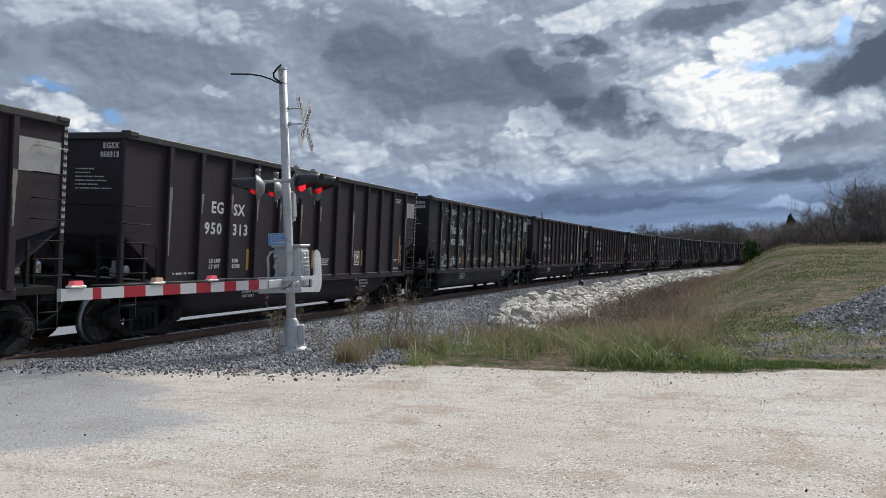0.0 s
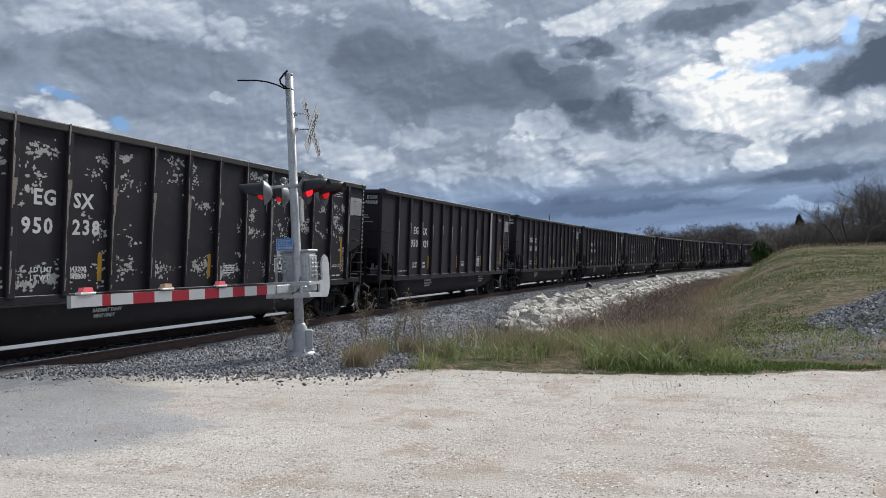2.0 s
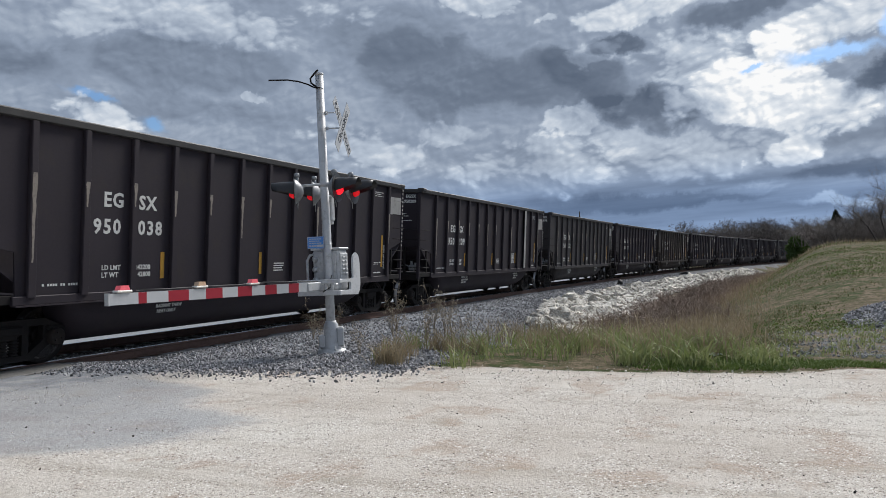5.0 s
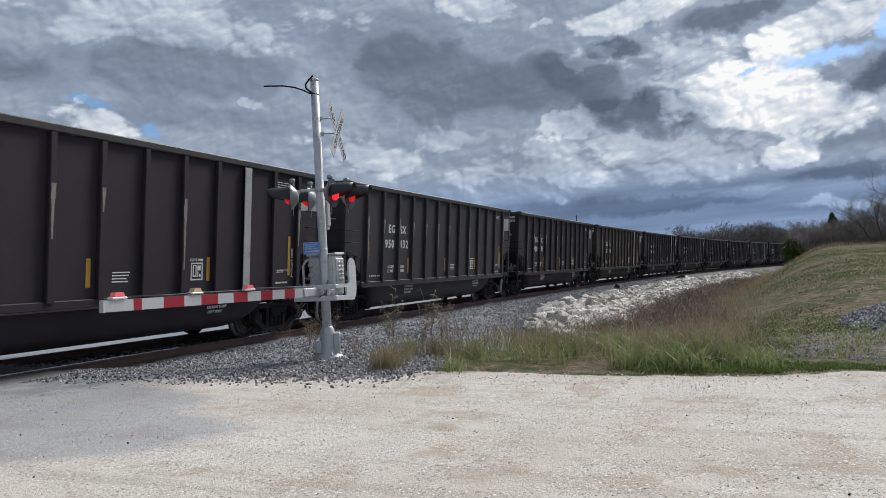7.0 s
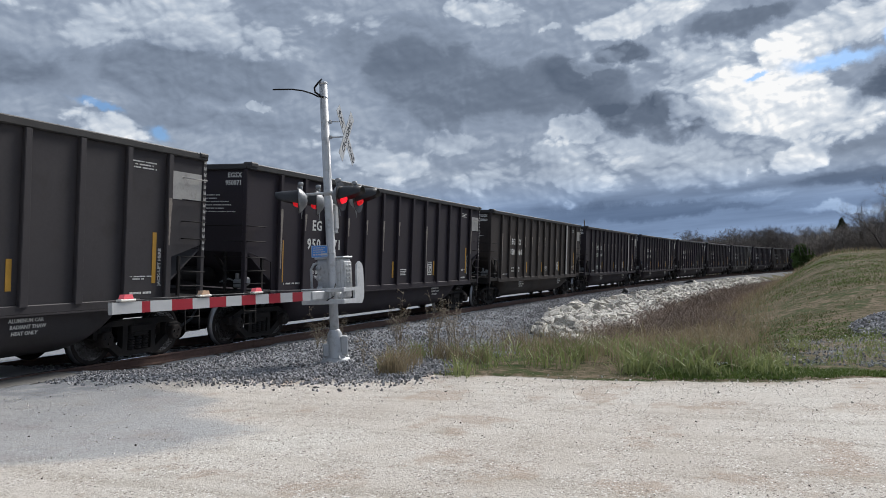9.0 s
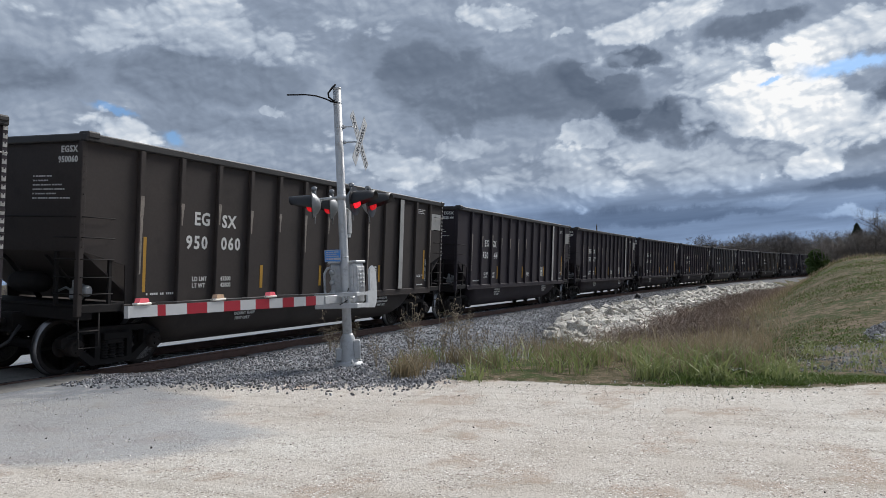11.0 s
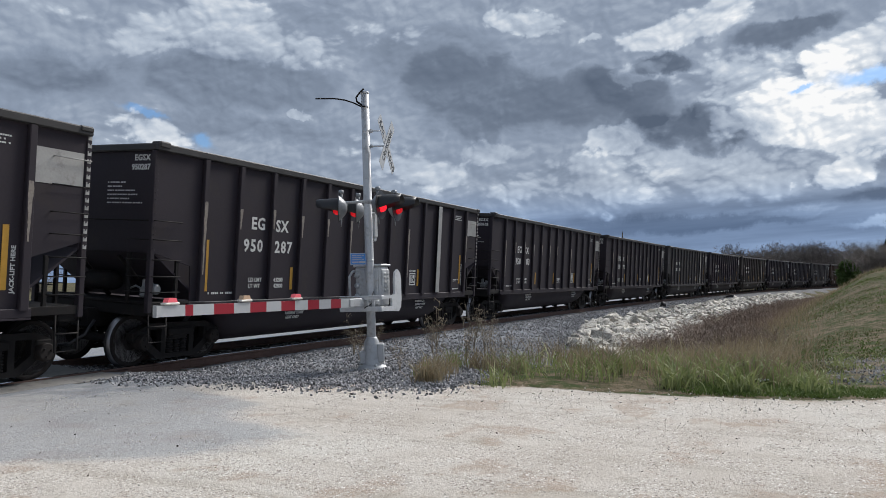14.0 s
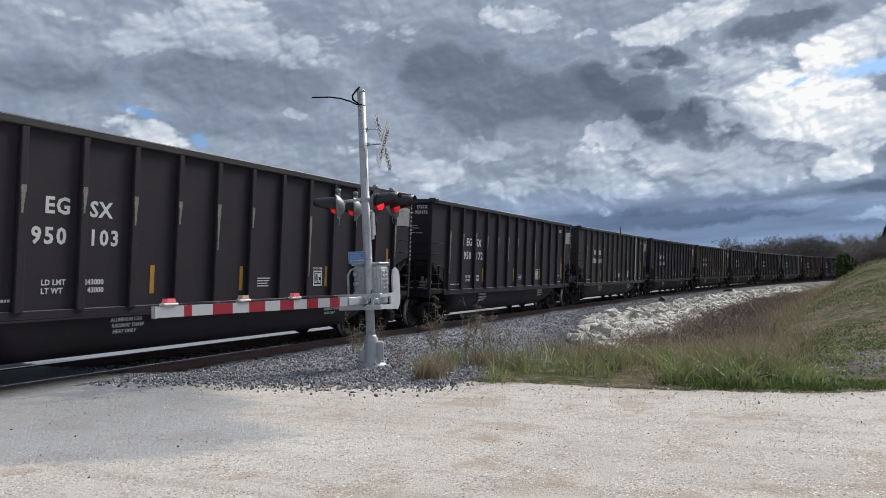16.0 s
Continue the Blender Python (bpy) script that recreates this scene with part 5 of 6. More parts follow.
def block_stone(rnd):
    """A broken block: a cube with shifted, cut corners."""
    bm = bmesh.new()
    for cx in (-1, 1):
        for cy in (-1, 1):
            for cz in (-1, 1):
                k = rnd.uniform(0.55, 1.0)
                bm.verts.new((cx * k * rnd.uniform(0.7, 1.0), cy * k * rnd.uniform(0.65, 1.0), cz * k * rnd.uniform(0.5, 0.8)))
    for _ in range(4):
        bm.verts.new(Vector((rnd.uniform(-1, 1), rnd.uniform(-1, 1), rnd.uniform(-0.8, 0.8))).normalized() * rnd.uniform(0.8, 1.0))
    r = bmesh.ops.convex_hull(bm, input=bm.verts)
    bmesh.ops.delete(bm, geom=[g for g in r["geom_interior"] if isinstance(g, bmesh.types.BMVert)], context="VERTS")
    bmesh.ops.triangulate(bm, faces=bm.faces)
    bm.verts.index_update()
    V = np.array([v.co for v in bm.verts])
    F = np.array([[v.index for v in f.verts] for f in bm.faces])
    bm.free()
    return V, F


def scatter_stones(name, P, size, material, label, category, seed, n=8, flat=0.75):
    """Many small stones of a few shapes in one mesh."""
    rnd = random.Random(seed)
    rng = np.random.default_rng(seed)
    shapes = [hull_stone(rnd, n, flat) for _ in range(14)]
    pick = rng.integers(0, len(shapes), len(P))
    Vs, Fs, base = [], [], 0
    for k, (V, F) in enumerate(shapes):
        sel = np.where(pick == k)[0]
        m = len(sel)
        if not m:
            continue
        q = rng.normal(size=(m, 4))
        q /= np.linalg.norm(q, axis=1)[:, None]
        w, x, y, z = q.T
        Rm = np.stack([1 - 2 * (y * y + z * z), 2 * (x * y - z * w), 2 * (x * z + y * w), 2 * (x * y + z * w), 1 - 2 * (x * x + z * z), 2 * (y * z - x * w),
                       2 * (x * z - y * w), 2 * (y * z + x * w), 1 - 2 * (x * x + y * y)], -1).reshape(m, 3, 3)
        W = np.einsum("mij,vj->mvi", Rm, V) * size[sel][:, None, None] + P[sel][:, None, :]
        Vs.append(W.reshape(-1, 3))
        Fs.append((F[None] + (np.arange(m) * len(V))[:, None, None] + base).reshape(-1, 3))
        base += m * len(V)
    ob = new(name, fast_mesh(name, np.concatenate(Vs), np.concatenate(Fs), material))
    return tagged(ob, label, category, kind="stuff")


def build_ballast():
    rng = np.random.default_rng(5)
    # shoulder beside the rails, thinning with distance
    n = 46000
    s = 8.9 + 75 * rng.random(n) ** 2.1
    wide = np.where(s < 20, 6.4, np.interp(s, [20, 34], [6.4, 2.9]))
    q = -1.15 - wide * rng.random(n)
    x, y = (RC + q) * np.sin(s / RC), YC + (RC + q) * np.cos(s / RC)
    keep = (x > 10.15 + 0.12 * (y - 4) * (y > 5) * -1 + rng.normal(0, 0.3, n)) & (y > 4.5 + rng.normal(0, 0.25, n)) & ((x < 15.5) | (q > -3.9 - 1.3 * smooth_step(34, 24, x)))
    keep |= (x > 9.0 + 0.7 * rng.random(n)) & (x < 11) & (y > 4.4) & (q < -2.0) & (rng.random(n) < 0.02)
    keep |= (x < 10.2) & (q > -2.6) & (x > 9.8 + rng.normal(0, 0.35, n))
    x, y, s = x[keep], y[keep], s[keep]
    size = (0.02 + 0.022 * rng.random(len(x))) * np.interp(s, [9, 30, 80], [1.0, 1.2, 1.7])
    P = np.stack([x, y, height(x, y) + size * 0.35], 1)
    scatter_stones("ballast", P, size, M_STONE, "grey crushed stone ballast beside the track", "ballast", 3)
    # the bed between the rails, and behind
    n = 9000
    s = 10.0 + 59 * rng.random(n) ** 1.6
    q = rng.uniform(-0.66, 3.0, n)
    q = np.where(np.abs(q - 0.75) < 0.1, q + 0.3, q)
    x, y = (RC + q) * np.sin(s / RC), YC + (RC + q) * np.cos(s / RC)
    size = 0.03 + 0.02 * rng.random(n)
    scatter_stones("ballast", np.stack([x, y, height(x, y) + 0.01], 1), size, M_STONE, "grey crushed stone between the rails", "ballast", 4)
    # the heap in the yard
    n = 11000
    a, r = rng.uniform(0, 2 * math.pi, n), np.sqrt(rng.random(n)) * 1.15
    x, y = 20.5 + 4.6 * r * np.cos(a), -7.0 + 3.9 * r * np.sin(a)
    size = 0.035 + 0.035 * rng.random(n)
    scatter_stones("stone_heap", np.stack([x, y, height(x, y) + size * 0.3], 1), size, M_STONE, "heap of grey crushed stone on the verge", "stone heap", 6)
    # thin stones trodden into the verge below the heap
    n = 3600
    x, y = rng.uniform(13.2, 19.8, n), rng.uniform(-6.5, -0.7, n)
    size = 0.012 + 0.024 * rng.random(n) ** 2
    scatter_stones("gravel", np.stack([x, y, height(x, y) + size * 0.3], 1), size, M_STONE, "grey gravel trodden into the verge", "gravel", 12)
    # grit strewn over the yard
    n = 15000
    x = 3.6 + 9.0 * rng.random(n) ** 0.9
    y = -4.5 + 14.0 * rng.random(n)
    keep = (x < 10.9 + rng.normal(0, 0.5, n)) & (y < 0.95 * x + 2.4) & (y > -0.3 * x - 0.4)
    x, y = x[keep], y[keep]
    size = 0.003 + 0.009 * rng.random(len(x)) ** 3
    scatter_stones("grit", np.stack([x, y, height(x, y) + size * 0.25], 1), size, M_PEB, "pale limestone grit strewn over the yard", "grit", 8, 7)
    n = 260
    x = 3.8 + 8.5 * rng.random(n)
    y = -4.0 + 13.0 * rng.random(n)
    size = 0.006 + 0.012 * rng.random(n) ** 2
    scatter_stones("grit", np.stack([x, y, height(x, y) + size * 0.25], 1), size, M_TIE, "dark chips strewn over the yard", "grit", 9, 7, 0.5)
    # edge litter of pale stones where the yard meets the verge
    n = 800
    y = rng.uniform(-3.5, 6.5, n)
    x = 10.75 + 0.06 * np.where(y < 2, (2 - y) ** 2, 0) + rng.normal(0, 0.5, n)
    size = 0.008 + 0.016 * rng.random(n) ** 2
    scatter_stones("grit", np.stack([x, y, height(x, y) + size * 0.3], 1), size, M_PEB, "pale stones along the edge of the verge", "grit", 10, 7)


build_ballast()


def build_riprap():
    rnd = random.Random(21)
    shapes = []
    for k in range(12):
        V, F = block_stone(rnd) if k % 3 == 0 else hull_stone(rnd, 22, 0.8)
        shapes.append(fast_mesh("rock", V, F, M_RIPRAP))
    riprap = tagged(empty("riprap", Matrix.Translation((30, 5, -0.6))), "bank of broken white limestone rocks below the track", "rock bank", kind="structure")
    spots = []
    tries = 0
    while len(spots) < 3600 and tries < 90000:
        tries += 1
        s = 25.5 + 89 * rnd.random() ** 1.5
        q = rnd.uniform(-6.9, -3.3)
        if s < 33 and q > -4.9 + (s - 25.5) * 0.2:
            continue
        if s > 34 and q < -6.9 + min(0.9, (s - 34) * 0.05):
            continue
        size = rnd.uniform(0.07, 0.2) if rnd.random() < 0.84 else rnd.uniform(0.2, 0.36)
        if any((s - a) ** 2 + (q - b) ** 2 < (0.6 * (size + c)) ** 2 for a, b, c in spots[-260:]):
            continue
        spots.append((s, q, size))
    spots.sort()
    rest_v, rest_f, base = [], [], 0
    for i, (s, q, size) in enumerate(spots):
        x, y = (RC + q) * math.sin(s / RC), YC + (RC + q) * math.cos(s / RC)
        z = ground_z(x, y) + size * 0.28
        m = (Matrix.Translation((x, y, z)) @ Euler((rnd.uniform(-0.5, 0.5), rnd.uniform(-0.5, 0.5), rnd.uniform(0, 6.3))).to_matrix().to_4x4()
             @ Matrix.Diagonal((size * rnd.uniform(0.9, 1.5), size * rnd.uniform(0.8, 1.1), size * rnd.uniform(0.75, 1.05), 1)))
        me = shapes[rnd.randrange(len(shapes))]
        if i < 300:
            part("rock", me, None, riprap, at=Matrix.Translation((-30, -5, 0.6)) @ m)
        else:
            V = np.array([m @ v.co for v in me.vertices])
            F = np.array([list(pl.vertices) for pl in me.polygons])
            rest_v.append(V)
            rest_f.append(F + base)
            base += len(V)
    far = new("rock_bed", fast_mesh("rock_bed", np.concatenate(rest_v), np.concatenate(rest_f), M_RIPRAP_FAR))
    far.parent = riprap
    far.matrix_basis = Matrix.Translation((-30, -5, 0.6))
    far["kind"] = "stuff"


M_RIPRAP_FAR = mat("limestone_bed", (0.60, 0.57, 0.51), 0.85, vary=0.42, scale=2.6, fine=8, bump=1.0, depth=0.10, dirt=(0.33, 0.25, 0.16), dirt_amt=0.8, per_island=0.35)
build_riprap()


def leaf_mat(name, a, b):
    """Thin growth: colour varies from blade to blade, light passes through."""
    m = bpy.data.materials.new(name)
    m.use_nodes = True
    N = Nodes(m.node_tree)
    r = N.add("ShaderNodeNewGeometry").outputs["Random Per Island"]
    patch = N.noise(N.add("ShaderNodeNewGeometry").outputs["Position"], 0.8, 4, 0.6).outputs["Fac"]
    f = N.math("ADD", N.math("MULTIPLY", r, 0.65), N.math("MULTIPLY", N.span(patch, 0.35, 0.65), 0.35))
    col = N.mix(f, a, b)
    d = N.add("ShaderNodeBsdfPrincipled", {"Base Color": col, "Roughness": 0.65, "Specular IOR Level": 0.3})
    tr = N.add("ShaderNodeBsdfTranslucent", {"Color": col})
    mx = N.add("ShaderNodeMixShader", [0.3, d.outputs[0], tr.outputs[0]])
    N.add("ShaderNodeOutputMaterial", [mx.outputs[0]])
    return m


M_GREEN = leaf_mat("green_grass", (0.15, 0.20, 0.06), (0.36, 0.38, 0.18))
M_LAWN = leaf_mat("short_lawn", (0.07, 0.12, 0.025), (0.16, 0.21, 0.06))
M_DRY = leaf_mat("dry_grass", (0.2, 0.16, 0.10), (0.38, 0.31, 0.2))
M_DEAD = leaf_mat("dead_stalks", (0.15, 0.11, 0.085), (0.31, 0.235, 0.18))
M_HILL = leaf_mat("hill_grass", (0.075, 0.105, 0.032), (0.20, 0.175, 0.09))
M_CEDAR = leaf_mat("cedar_leaves", (0.015, 0.028, 0.012), (0.04, 0.06, 0.022))
M_BUSH = leaf_mat("bush_leaves", (0.05, 0.09, 0.025), (0.11, 0.17, 0.05))
M_STRAW = leaf_mat("straw", (0.26, 0.21, 0.15), (0.46, 0.39, 0.29))
M_BRAMBLE = mat("bramble_stems", (0.22, 0.165, 0.13), 0.9, vary=0.3, scale=2, fine=12, bump=0.0, per_object=0.3)
M_TWIG = mat("twigs", (0.14, 0.122, 0.112), 0.9, vary=0.25, scale=1.2, fine=12, bump=0.0, per_object=0.25)


def blades(name, x, y, tall, wide, bend, material, label, category, seed):
    """Blades that taper and bend over, each of a quad and a tip."""
    rng = np.random.default_rng(seed)
    n = len(x)
    z = height(x, y)
    a = rng.uniform(0, 2 * math.pi, n)
    dx, dy = np.cos(a), np.sin(a)
    b = rng.uniform(0, 2 * math.pi, n)
    lean = tall * bend * rng.random(n)
    ex, ey = np.cos(b) * lean, np.sin(b) * lean
    w = wide * (0.6 + 0.8 * rng.random(n))
    droop = np.clip(bend * rng.random(n), 0, 1)
    V = np.empty((n, 7, 3))
    for k, (f, wk) in enumerate(((0.0, 0.8), (0.45, 1.0), (0.8, 0.7))):
        out, up = f ** 2 * 1.1, f * (1 - 0.42 * droop * f)
        zz = z - 0.01 * (k == 0) + tall * up
        V[:, 2 * k] = np.stack([x - dx * w * wk + ex * out, y - dy * w * wk + ey * out, zz], 1)
        V[:, 2 * k + 1] = np.stack([x + dx * w * wk + ex * out, y + dy * w * wk + ey * out, zz], 1)
    V[:, 6] = np.stack([x + ex * 1.25, y + ey * 1.25, z + tall * (1 - 0.62 * droop)], 1)
    base = (np.arange(n) * 7)[:, None, None]
    F = (np.array([[0, 1, 3], [0, 3, 2], [2, 3, 5], [2, 5, 4], [4, 5, 6]])[None] + base).reshape(-1, 3)
    ob = new(name, fast_mesh(name, V.reshape(-1, 3), F, material))
    return tagged(ob, label, category, kind="stuff")


def clumpy(rng, n, x0, x1, y0, y1, clumps, spread):
    cx, cy = rng.uniform(x0, x1, clumps), rng.uniform(y0, y1, clumps)
    k = rng.integers(0, clumps, n)
    return cx[k] + rng.normal(0, spread, n), cy[k] + rng.normal(0, spread, n)


def build_grass():
    rng = np.random.default_rng(31)
    # tall green band along the yard's edge
    x, y = clumpy(rng, 4700, 11.7, 17.2, -0.9, 4.3, 190, 0.12)
    ok = (x > 11.15 + 0.06 * np.where(y < 2, (2 - y) ** 2, 0)) & (x < 14.6 + 0.3 * y)
    ok &= rng.random(len(x)) < np.interp(y, [-1.2, -0.6, 0.2, 2.4, 3.2, 4.4], [0.0, 0.45, 1, 0.85, 0.3, 0.12])
    x, y = x[ok], y[ok]
    tall = (0.17 + 0.38 * rng.random(len(x))) * np.interp(x, [11.2, 11.9, 15, 18], [0.5, 0.95, 1.05, 0.9]) * np.interp(y, [-2.4, -0.5, 0.5], [0.35, 0.6, 1.0])
    blades("tall_grass", x, y, tall, 0.010, 1.2, M_GREEN, "tall green grass along the edge of the yard", "grass", 32)
    # straw coloured stalks among it
    x, y = clumpy(rng, 3600, 12.6, 22, -0.4, 5.2, 170, 0.22)
    ok = (x > 11.6) & ((y < 3.4) | (x > 15.5))
    x, y = x[ok], y[ok]
    blades("dry_grass", x, y, 0.3 + 0.5 * rng.random(len(x)), 0.006, 0.8, M_DRY, "straw-coloured dry grass among the green", "grass", 33)
    # mown green strip in front
    x, y = clumpy(rng, 11000, 11.4, 13.0, -2.4, 1.2, 260, 0.13)
    ok = (x > 11.2 + 0.06 * np.where(y < 2, (2 - y) ** 2, 0)) & (x < 13.0 + 0.2 * y)
    blades("short_grass", x[ok], y[ok], 0.02 + 0.045 * rng.random(ok.sum()), 0.007, 0.9, M_LAWN, "short green grass on the verge", "grass", 34)
    # sparse tufts in the shoulder near the signal
    x, y = clumpy(rng, 700, 10.9, 13.2, 4.0, 6.0, 9, 0.12)
    blades("dry_grass", x, y, 0.15 + 0.4 * rng.random(len(x)), 0.006, 0.9, M_DRY, "tufts of pale grass in the ballast", "grass", 35)
    x, y = clumpy(rng, 380, 10.9, 13.4, 3.8, 5.8, 9, 0.10)
    blades("tall_grass", x, y, 0.15 + 0.35 * rng.random(len(x)), 0.008, 0.9, M_GREEN, "green tufts in the ballast", "grass", 36)
    # dead growth in the ditch
    n = 6500
    s = 21 + 66 * rng.random(n) ** 1.5
    q = -8.7 + rng.normal(0, 0.95, n) - 0.4
    x, y = (RC + q) * np.sin(s / RC), YC + (RC + q) * np.cos(s / RC)
    tall = (0.25 + 0.7 * rng.random(n)) * np.interp(s, [17, 22, 32, 60], [0.35, 0.6, 0.95, 1.15]) * np.exp(-((q + 9.2) / 1.9) ** 2)
    blades("dead_stalks", x, y, tall, 0.009, 0.7, M_DEAD, "brown dead stalks filling the ditch", "dead growth", 37)
    n = 4200
    s = 24 + 73 * rng.random(n) ** 1.4
    q = -10.2 + rng.normal(0, 1.1, n)
    x, y = (RC + q) * np.sin(s / RC), YC + (RC + q) * np.cos(s / RC)
    blades("dry_grass", x, y, 0.2 + 0.4 * rng.random(n), 0.009, 0.8, M_DRY, "dry grass on the ditch's bank", "grass", 38)
    # the hill
    n = 52000
    x = 15 + 75 * rng.random(n) ** 1.35
    ang = rng.uniform(-0.36, 0.02, n)
    y = x * np.tan(ang)
    k = rng.integers(0, 2600, n)
    cx = 15 + 75 * rng.random(2600) ** 1.35
    cy = cx * np.tan(rng.uniform(-0.36, 0.03, 2600))
    part_clump = rng.random(n) < 0.7
    x = np.where(part_clump, cx[k] + rng.normal(0, 0.2, n) * (1 + cx[k] / 40), x)
    y = np.where(part_clump, cy[k] + rng.normal(0, 0.2, n) * (1 + cx[k] / 40), y)
    ok = (np.hypot((x - 20.5) / 4.6, (y + 7.0) / 3.9) > 0.97) & (side_of(x, y) < -9.6)
    ok &= (x > 19.2 + rng.normal(0, 0.7, n)) | (y > -0.9 + rng.normal(0, 0.2, n))
    ok &= hash_noise(x, y, 0.3, 5.5) + 0.6 * hash_noise(x, y, 0.9, 2.5) + 0.9 * hash_noise(x, y, 0.1, 8.2) > rng.normal(0.02, 0.12, n)
    x, y = x[ok], y[ok]
    tall = (0.03 + 0.07 * rng.random(len(x))) * np.interp(x, [15, 50, 90], [0.8, 1.2, 2.2])
    blades("hill_grass", x, y, tall, 0.012, 1.2, M_HILL, "patchy short grass on the hill", "grass", 39)
    x, y = clumpy(rng, 1500, 13.4, 19.5, -6.0, -0.8, 60, 0.14)
    blades("tall_grass", x, y, 0.05 + 0.14 * rng.random(len(x)), 0.009, 1.3, M_GREEN, "sparse green tufts on the gravel verge", "grass", 42)
    # darker tufts that mottle the slope
    n = 30000
    cx = 19 + 62 * rng.random(1100) ** 1.3
    cy = cx * np.tan(rng.uniform(-0.36, 0.0, 1100))
    k = rng.integers(0, 1100, n)
    spread = (0.12 + 0.34 * rng.random(1100) ** 2) * (1 + cx / 60)
    x, y = cx[k] + rng.normal(0, 1, n) * spread[k], cy[k] + rng.normal(0, 1, n) * spread[k]
    ok = (np.hypot((x - 20.5) / 4.6, (y + 7.0) / 3.9) > 1.0) & (side_of(x, y) < -9.4)
    ok &= hash_noise(x, y, 0.1, 8.2) + 0.8 * hash_noise(x, y, 0.35, 1.4) > rng.normal(-0.02, 0.1, n)
    x, y = x[ok], y[ok]
    blades("tall_grass", x, y, (0.02 + 0.06 * rng.random(len(x))) * np.interp(x, [19, 80], [0.9, 2.0]), 0.018, 1.6, M_LAWN, "dark green tufts on the hill", "grass", 41)
    n = 4500
    x = 62 + 36 * rng.random(n)
    y = x * np.tan(rng.uniform(-0.36, -0.03, n))
    blades("dry_grass", x, y, 0.15 + 0.35 * rng.random(n), 0.014, 0.9, M_DRY, "tall dry grass along the hill's crest", "grass", 40)


build_grass()


def build_weeds():
    rnd = random.Random(44)
    made = []
    for k in range(3):
        weed = empty("dead_weed")
        bm = bmesh.new()
        heads = bmesh.new()
        for j in range(rnd.randint(5, 8)):
            a, tallness = rnd.uniform(0, 6.3), rnd.uniform(0.6, 1.25)
            ln = rnd.uniform(0.08, 0.4)
            pts = [Vector((math.cos(a) * ln * f ** 1.7, math.sin(a) * ln * f ** 1.7, tallness * f)) for f in (0, 0.3, 0.6, 0.85, 1.0)]
            tube(bm, pts, [0.006, 0.0055, 0.005, 0.004, 0.003], 4)
            for i in range(rnd.randint(5, 9)):
                f = rnd.uniform(0.45, 1.0)
                c = pts[0].lerp(pts[-1], f)
                c.z = tallness * f
                b = rnd.uniform(0, 6.3)
                e = c + Vector((math.cos(b) * rnd.uniform(0.05, 0.16), math.sin(b) * rnd.uniform(0.05, 0.16), rnd.uniform(0.0, 0.12)))
                tip = e + Vector((math.cos(b) * 0.04, math.sin(b) * 0.04, -rnd.uniform(0.02, 0.08)))
                tube(heads, [c, e, tip], [0.003, 0.008, 0.003], 4)
        part("stalk", bm, M_STRAW, weed)["kind"] = "stuff"
        part("seed_plume", heads, M_STRAW, weed, "drooping pale seed heads")["kind"] = "stuff"
        made.append(weed)
    spots = [(19.5, 7.7, 1.15), (18.0, 8.15, 1.05), (19.0, 7.2, 1.0), (17.2, 7.9, 0.8), (15.6, 9.2, 0.75), (16.2, 8.9, 0.7), (13.5, 5.5, 0.8), (13.7, 4.8, 0.7), (20.5, 7.6, 0.9), (12.1, 6.2, 0.55), (12.4, 5.6, 0.6), (14.3, 8.3, 0.65), (14.2, 5.2, 0.6)]
    for i, (x, y, sc) in enumerate(spots):
        m = pose(x, y, ground_z(x, y) - 0.01, 0, 0, rnd.uniform(0, 360)) 
        if i < 3:
            w = made[i]
            w.matrix_basis = m
        else:
            w = copy_thing(made[i % 3], m)
        w.scale = (sc, sc, sc)
        tagged(w, "dead straw-coloured weed with drooping seed heads", "weed", "weeds beside the track")


build_weeds()


def bare_tree(rnd, tall, spread, many=(7, 6, 5, 4), least=0.0):
    """A leafless tree: (trunk with limbs, crown of fine twigs)."""
    trunk, crown = bmesh.new(), bmesh.new()

    def grow(p, d, length, r, level):
        n = 4 if level < 2 else (3 if level == 2 else 2)
        pts, rs = [p.copy()], [r]
        q, e = p.copy(), d.copy()
        for k in range(n):
            e = (e + Vector((rnd.gauss(0, 0.13), rnd.gauss(0, 0.13), rnd.gauss(0.05, 0.08)))).normalized()
            q = q + e * (length / n)
            pts.append(q.copy())
            rs.append(max(least, r * (1 - 0.62 * (k + 1) / n)))
        tube(trunk if level < 2 else crown, pts, rs, (7, 5, 3, 3, 3)[level], caps=False)
        if level == 4 or length < 0.25:
            return
        kids = many[level]
        for j in range(kids):
            f = rnd.uniform(0.3 if level == 0 else 0.2, 1.0)
            i = min(int(f * n), n - 1)
            c = pts[i].lerp(pts[i + 1], f * n - i)
            side = Vector((rnd.gauss(0, 1), rnd.gauss(0, 1), rnd.gauss(0.25, 0.5))).normalized()
            grow(c, (e * 0.55 + side * spread).normalized(), length * rnd.uniform(0.4, 0.62), rs[i] * 0.55, level + 1)

    grow(Vector((0, 0, -0.2)), Vector((rnd.gauss(0, 0.04), rnd.gauss(0, 0.04), 1)), tall * 0.62, tall * 0.0135, 0)
    return trunk, crown


